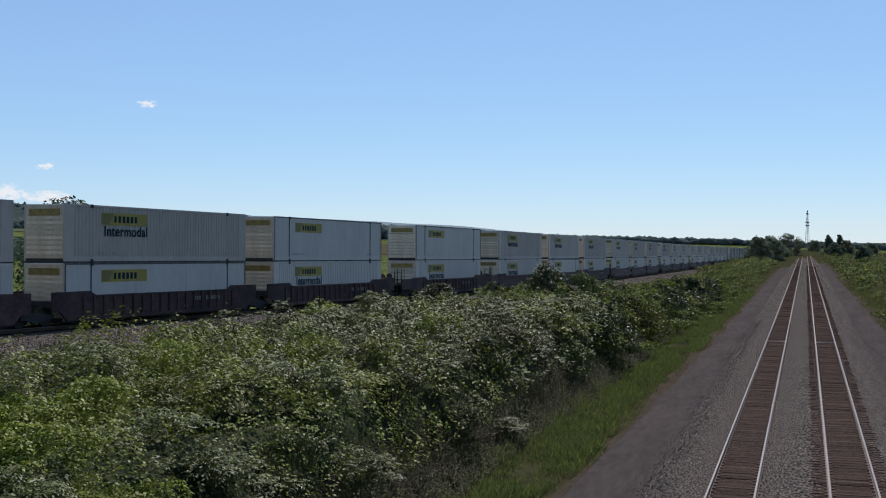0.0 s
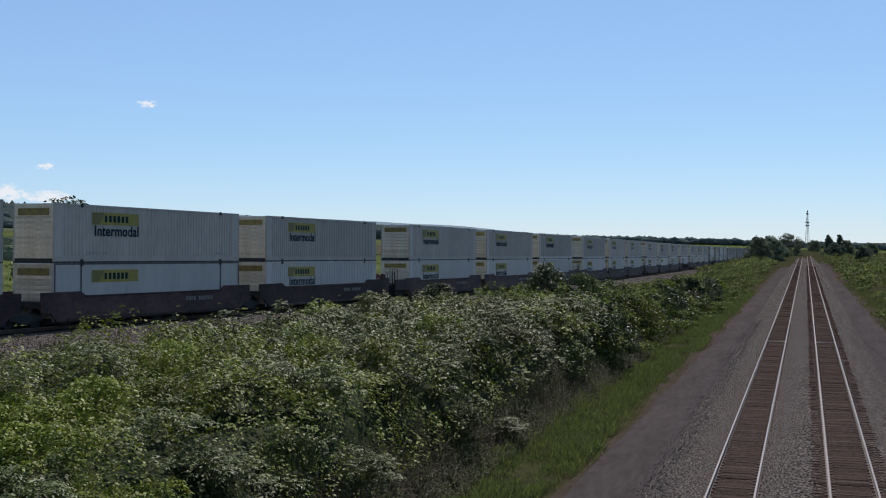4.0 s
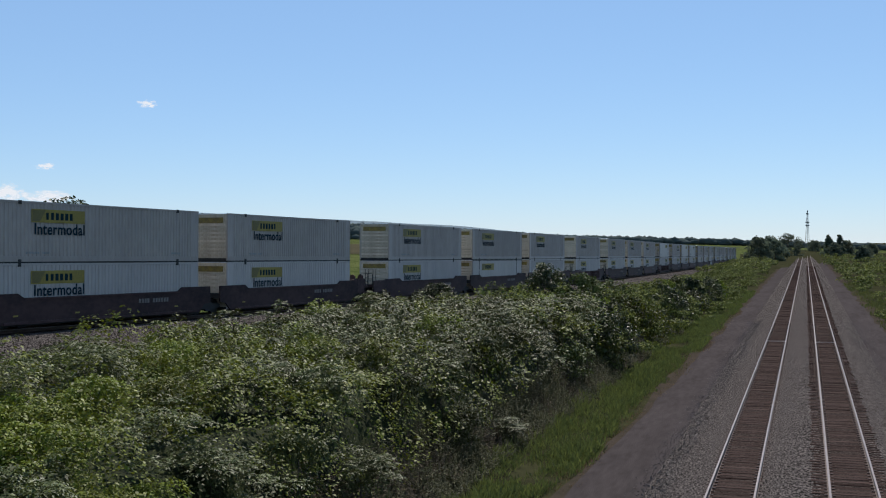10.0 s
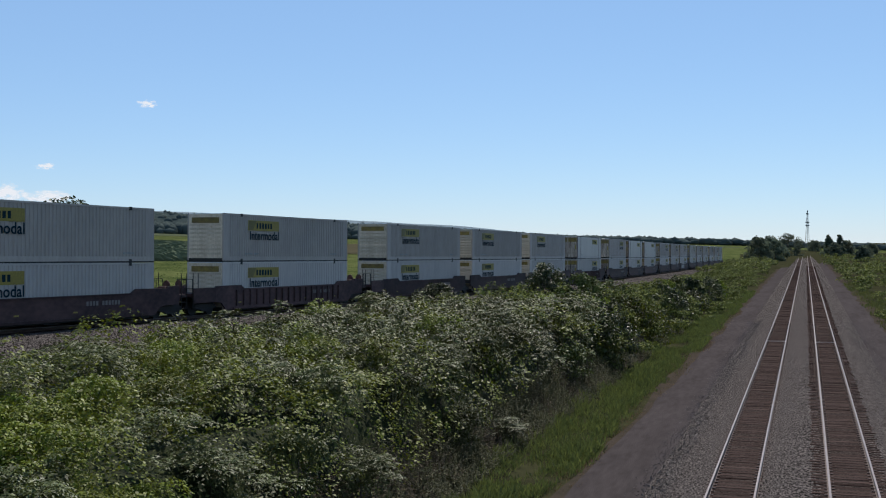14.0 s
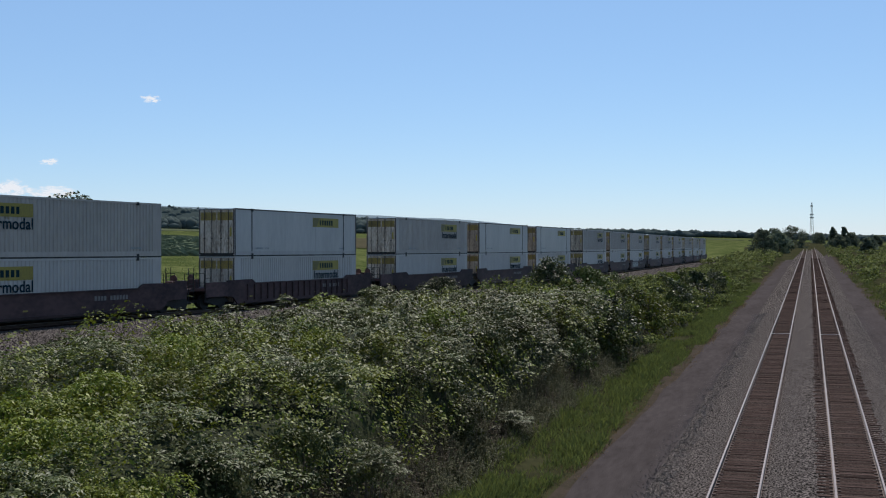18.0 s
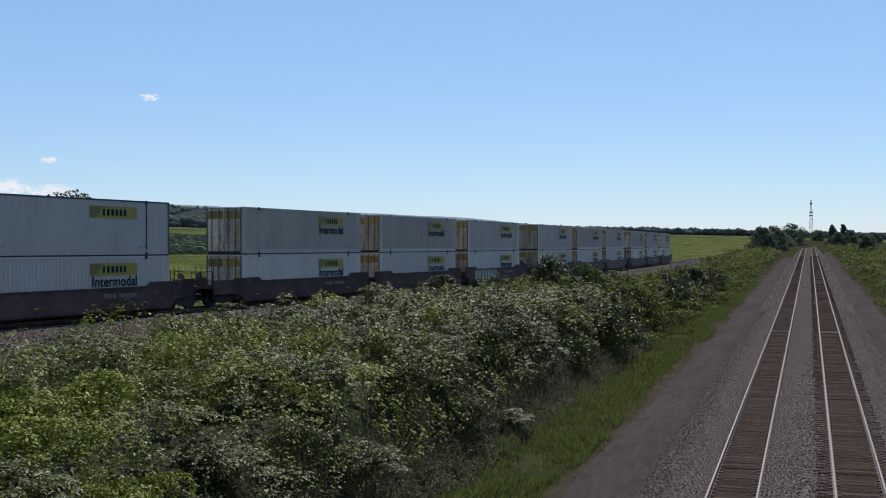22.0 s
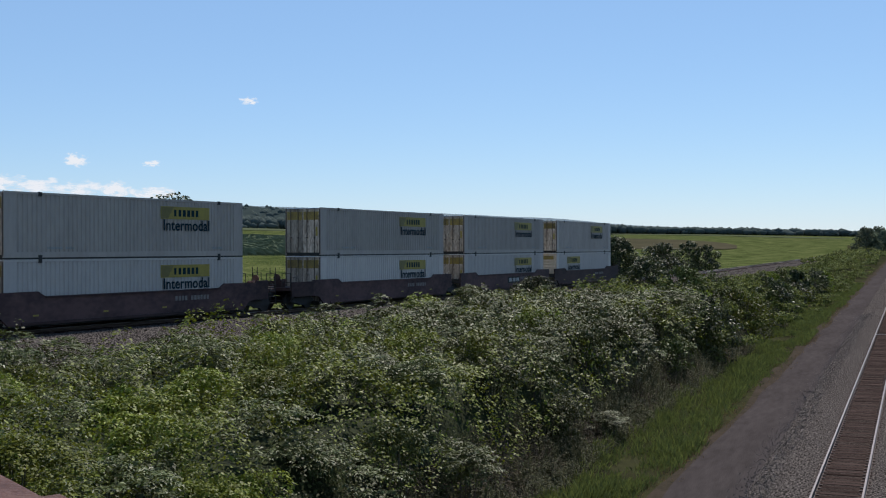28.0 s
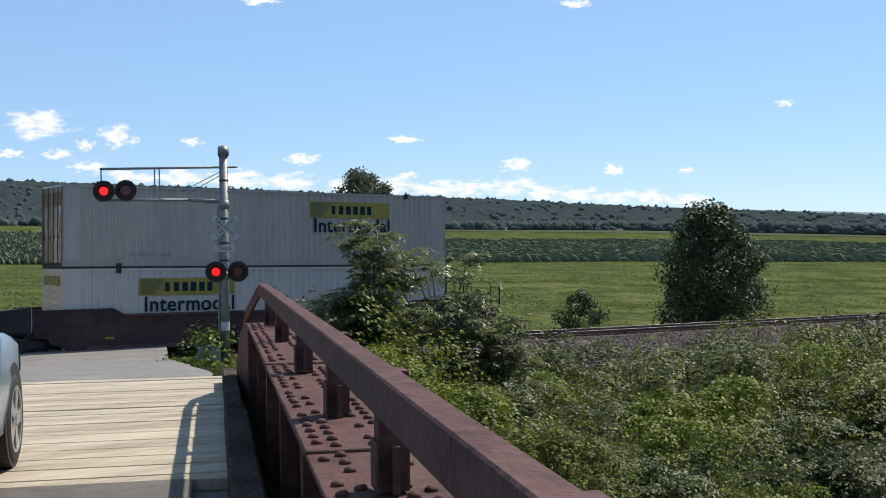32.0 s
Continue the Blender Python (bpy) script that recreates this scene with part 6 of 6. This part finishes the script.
# ======== clouds ========
def cloud_mat():
    m = bpy.data.materials.new("cumulus")
    m.use_nodes = True
    n, l = m.node_tree.nodes, m.node_tree.links
    n.remove(n["Principled BSDF"])
    tc = n.new("ShaderNodeTexCoord")
    mp, info = n.new("ShaderNodeMapping"), n.new("ShaderNodeObjectInfo")
    l.new(tc.outputs["Object"], mp.inputs["Vector"])
    ln = n.new("ShaderNodeVectorMath")
    ln.operation = "LENGTH"
    l.new(mp.outputs[0], ln.inputs[0])
    tex = n.new("ShaderNodeTexNoise")
    tex.noise_dimensions = "4D"
    tex.inputs["Scale"].default_value, tex.inputs["Detail"].default_value, tex.inputs["Roughness"].default_value = 2.2, 7, 0.6
    mul = n.new("ShaderNodeMath")
    mul.operation, mul.inputs[1].default_value = "MULTIPLY", 40.0
    l.new(info.outputs["Random"], mul.inputs[0])
    l.new(mul.outputs[0], tex.inputs["W"])
    l.new(mp.outputs[0], tex.inputs["Vector"])
    a = n.new("ShaderNodeMath")
    a.operation = "MULTIPLY_ADD"
    a.inputs[1].default_value, a.inputs[2].default_value = 2.9, -1.05
    l.new(tex.outputs["Fac"], a.inputs[0])
    b = n.new("ShaderNodeMath")
    b.operation = "SUBTRACT"
    l.new(a.outputs[0], b.inputs[0])
    sq = n.new("ShaderNodeMath")
    sq.operation, sq.inputs[1].default_value = "POWER", 1.6
    l.new(ln.outputs["Value"], sq.inputs[0])
    l.new(sq.outputs[0], b.inputs[1])
    rng = n.new("ShaderNodeMapRange")
    rng.inputs["From Min"].default_value, rng.inputs["From Max"].default_value = -0.28, 0.38
    rng.interpolation_type = "SMOOTHSTEP"
    l.new(b.outputs[0], rng.inputs["Value"])
    em, tr, mix = n.new("ShaderNodeEmission"), n.new("ShaderNodeBsdfTransparent"), n.new("ShaderNodeMixShader")
    em.inputs["Color"].default_value, em.inputs["Strength"].default_value = (0.90, 0.94, 1.0, 1), 0.85
    l.new(rng.outputs["Result"], mix.inputs["Fac"])
    l.new(tr.outputs[0], mix.inputs[1])
    l.new(em.outputs[0], mix.inputs[2])
    l.new(mix.outputs[0], n["Material Output"].inputs["Surface"])
    return m


M_CLOUD = cloud_mat()
card = grid_mesh("cloud", np.array([[(x, y, 0.0) for x in np.linspace(-1, 1, 5)] for y in np.linspace(-1, 1, 5)]), M_CLOUD)
# degrees left of the tracks, degrees up, width and height in degrees
CLOUDS = [(67.4, 5.88, 3.77, 1.40), (63.9, 5.29, 2.10, 1.17), (65.3, 4.90, 1.12, 0.61), (66.6, 4.43, 1.84, 0.61), (65.2, 3.89, 2.12, 0.73), (60.4, 5.08, 1.29, 0.45), (55.1, 4.30, 2.12, 0.67), (50.1, 5.22, 2.07, 0.45), (50.0, 3.39, 1.57, 0.50), (44.5, 3.90, 2.12, 0.73), (39.8, 3.60, 1.40, 0.67), (36.3, 3.46, 1.06, 0.34), (31.7, 6.50, 1.05, 0.42), (41.7, 11.69, 1.84, 0.67), (57.1, 11.89, 2.24, 0.56), (68.6, 4.45, 1.40, 0.56), (58.3, 3.29, 4.19, 1.11), (48.6, 2.76, 3.63, 1.0), (44.9, 2.85, 3.07, 1.0), (41.4, 2.34, 3.07, 0.8), (36.2, 2.05, 2.52, 0.7), (52.8, 2.93, 3.35, 0.95), (63.4, 3.47, 3.35, 0.9), (38.0, 2.21, 1.68, 0.9), (46.9, 2.75, 2.6, 0.95), (43.1, 2.50, 2.8, 0.8), (50.8, 2.95, 2.9, 1.0), (55.6, 3.15, 3.2, 1.0), (60.9, 3.40, 3.0, 1.0), (39.6, 2.25, 2.4, 0.75)]
for az, el, w, h in CLOUDS:
    r = 4700.0
    a, e = radians(az), radians(el)
    pos = Vector(EYE) + r * Vector((-math.sin(a) * math.cos(e), math.cos(a) * math.cos(e), math.sin(e)))
    c = tagged(new("cloud", card), "small white fair-weather cumulus cloud", "cloud", "clouds", kind="structure")
    turn = (Vector(EYE) - pos).to_track_quat("Z", "Y").to_matrix().to_4x4()
    c.matrix_basis = Matrix.Translation(pos) @ turn @ Matrix.Diagonal((r * math.tan(radians(w / 2)) * 1.15, r * math.tan(radians(h / 2)) * 1.3, 1, 1))
    c.visible_shadow = False


def loose_stones():
    """Ballast stones strewn over the shoulders of the tracks and the edge of the path."""
    rng = np.random.default_rng(61)
    n = 13000
    y = 20 + 110 * rng.random(n) ** 1.5
    side = rng.random(n)
    x = np.where(side < 0.55, rng.normal(-4.9, 0.75, n), np.where(side < 0.75, rng.uniform(-1.3, 0.4, n), rng.normal(4.3, 0.8, n)))
    z = np.interp(x, [-5.6, -4.3, -3.8, -1.38, -0.38, 0.25, 2.9, 3.6, 5.0], [-0.61, -0.33, -0.15, -0.145, -0.17, -0.19, -0.19, -0.30, -0.61])
    keep = (x > -6.0) & (np.abs(x + 2.3) > 0.95) & (np.abs(x - 1.53) > 0.95)
    p = np.stack([x, y, z], 1)[keep]
    a = rng.random(len(p)) * 6.28
    s = rng.uniform(0.014, 0.032, len(p))[:, None]
    u, w = np.stack([np.cos(a), np.sin(a), 0 * a], 1) * s, np.stack([-np.sin(a), np.cos(a), 0 * a], 1) * s
    up = np.array([0, 0, 1.0]) * s * 0.4
    lo = -np.array([0, 0, 0.02])
    tilt = rng.normal(0, 0.35, (len(p), 1))
    top = [p + u * (0.6 + tilt) + up, p + w * 0.7 + up * 0.8, p - u * 0.6 + up * 0.9, p - w * 0.7 + up]
    bot = [p + u * 1.1 + lo, p + w + lo, p - u + lo, p - w * 1.1 + lo]
    faces = [np.stack(top, 1)] + [np.stack([bot[k], bot[(k + 1) % 4], top[(k + 1) % 4], top[k]], 1) for k in range(4)]
    tagged(new("loose_ballast", quads("loose_ballast", np.concatenate(faces), M_STONE)), "loose grey ballast stones on the shoulders of the tracks", "stones", kind="stuff")


loose_stones()


def roadside_growth():
    """Grass and vine leaves round the signal's foot and along the road's edge."""
    rng = np.random.default_rng(83)
    n = 9000
    a = 14.9 + 14 * rng.random(n) ** 1.4
    c = rng.normal(0.55, 0.55, n) - 0.05 * (a - 15)
    x, y = a * UX + c * UY, a * UY - c * UX
    keep = c > -0.02 - 0.06 * (a - 15)
    p = np.stack([x, y, np.maximum(land(x, y), road_z(a) - 0.4) - 0.03], 1)[keep]
    m = len(p)
    up = unit(np.stack([rng.normal(0, 0.4, m), rng.normal(0, 0.4, m), np.ones(m)], 1))
    s = unit(np.cross(up, rng.normal(0, 1, (m, 3))))
    L = rng.uniform(0.15, 0.5, m)
    tagged(new("roadside_grass", quads("roadside_grass", rhombs(p, up, s, L, L * 0.08 + 0.012, 0.3), M_GRASS)), "bright green grass along the edge of the road", "grass", kind="stuff")


roadside_growth()


def box_vine():
    """A vine that climbs over the equipment box at the signal."""
    rng = np.random.default_rng(84)
    n = 900
    p = rng.normal(0, 1, (n, 3)) * np.array([0.28, 0.30, 0.22]) + np.array([0, 0, 0.75])
    low = rng.random(n) < 0.5
    p[low] = rng.normal(0, 1, (int(low.sum()), 3)) * np.array([0.45, 0.55, 0.15]) + np.array([-0.3, 0.2, 0.15])
    v = tagged(new("vine"), "bright green vine growing over the equipment box", "vine")
    v.matrix_basis = road_pose(33.9, -0.10, 4.75)
    part("foliage", quads("foliage", leaves(rng, p, unit(p - np.array([0, 0, 0.2])), 0.13, 0.8), M_VINE), v)
    part("stem", Geo().tube((-0.3, 0.2, -0.5), (-0.1, 0.1, 0.5), 0.015, 5).tube((-0.1, 0.1, 0.5), (0.05, -0.05, 0.95), 0.012, 5).data("stem", M_BARK), v)


box_vine()


# ======== deck planks ========
part("plank_bed", Geo().box(8.2, 14.6, -0.09, 6.2, DECK - 0.08, DECK - 0.008).data("plank_bed", M_PLANK), bridge_ob)
plank_geo = [Geo().box(-0.0992, 0.0992, -6.2, 0.0, -0.08, 0.002 * k, 0.0015).data("deck_plank", M_PLANK) for k in range(3)]
plank_rnd = random.Random(8)
a = 8.30
while a < 14.6:
    part("deck_plank", plank_geo[plank_rnd.randrange(3)], bridge_ob, m=pose(a, 6.06 + plank_rnd.uniform(-0.02, 0.02), DECK + plank_rnd.uniform(-0.002, 0.003), 0, 0, plank_rnd.uniform(-0.3, 0.3)))
    a += 0.2
motions()
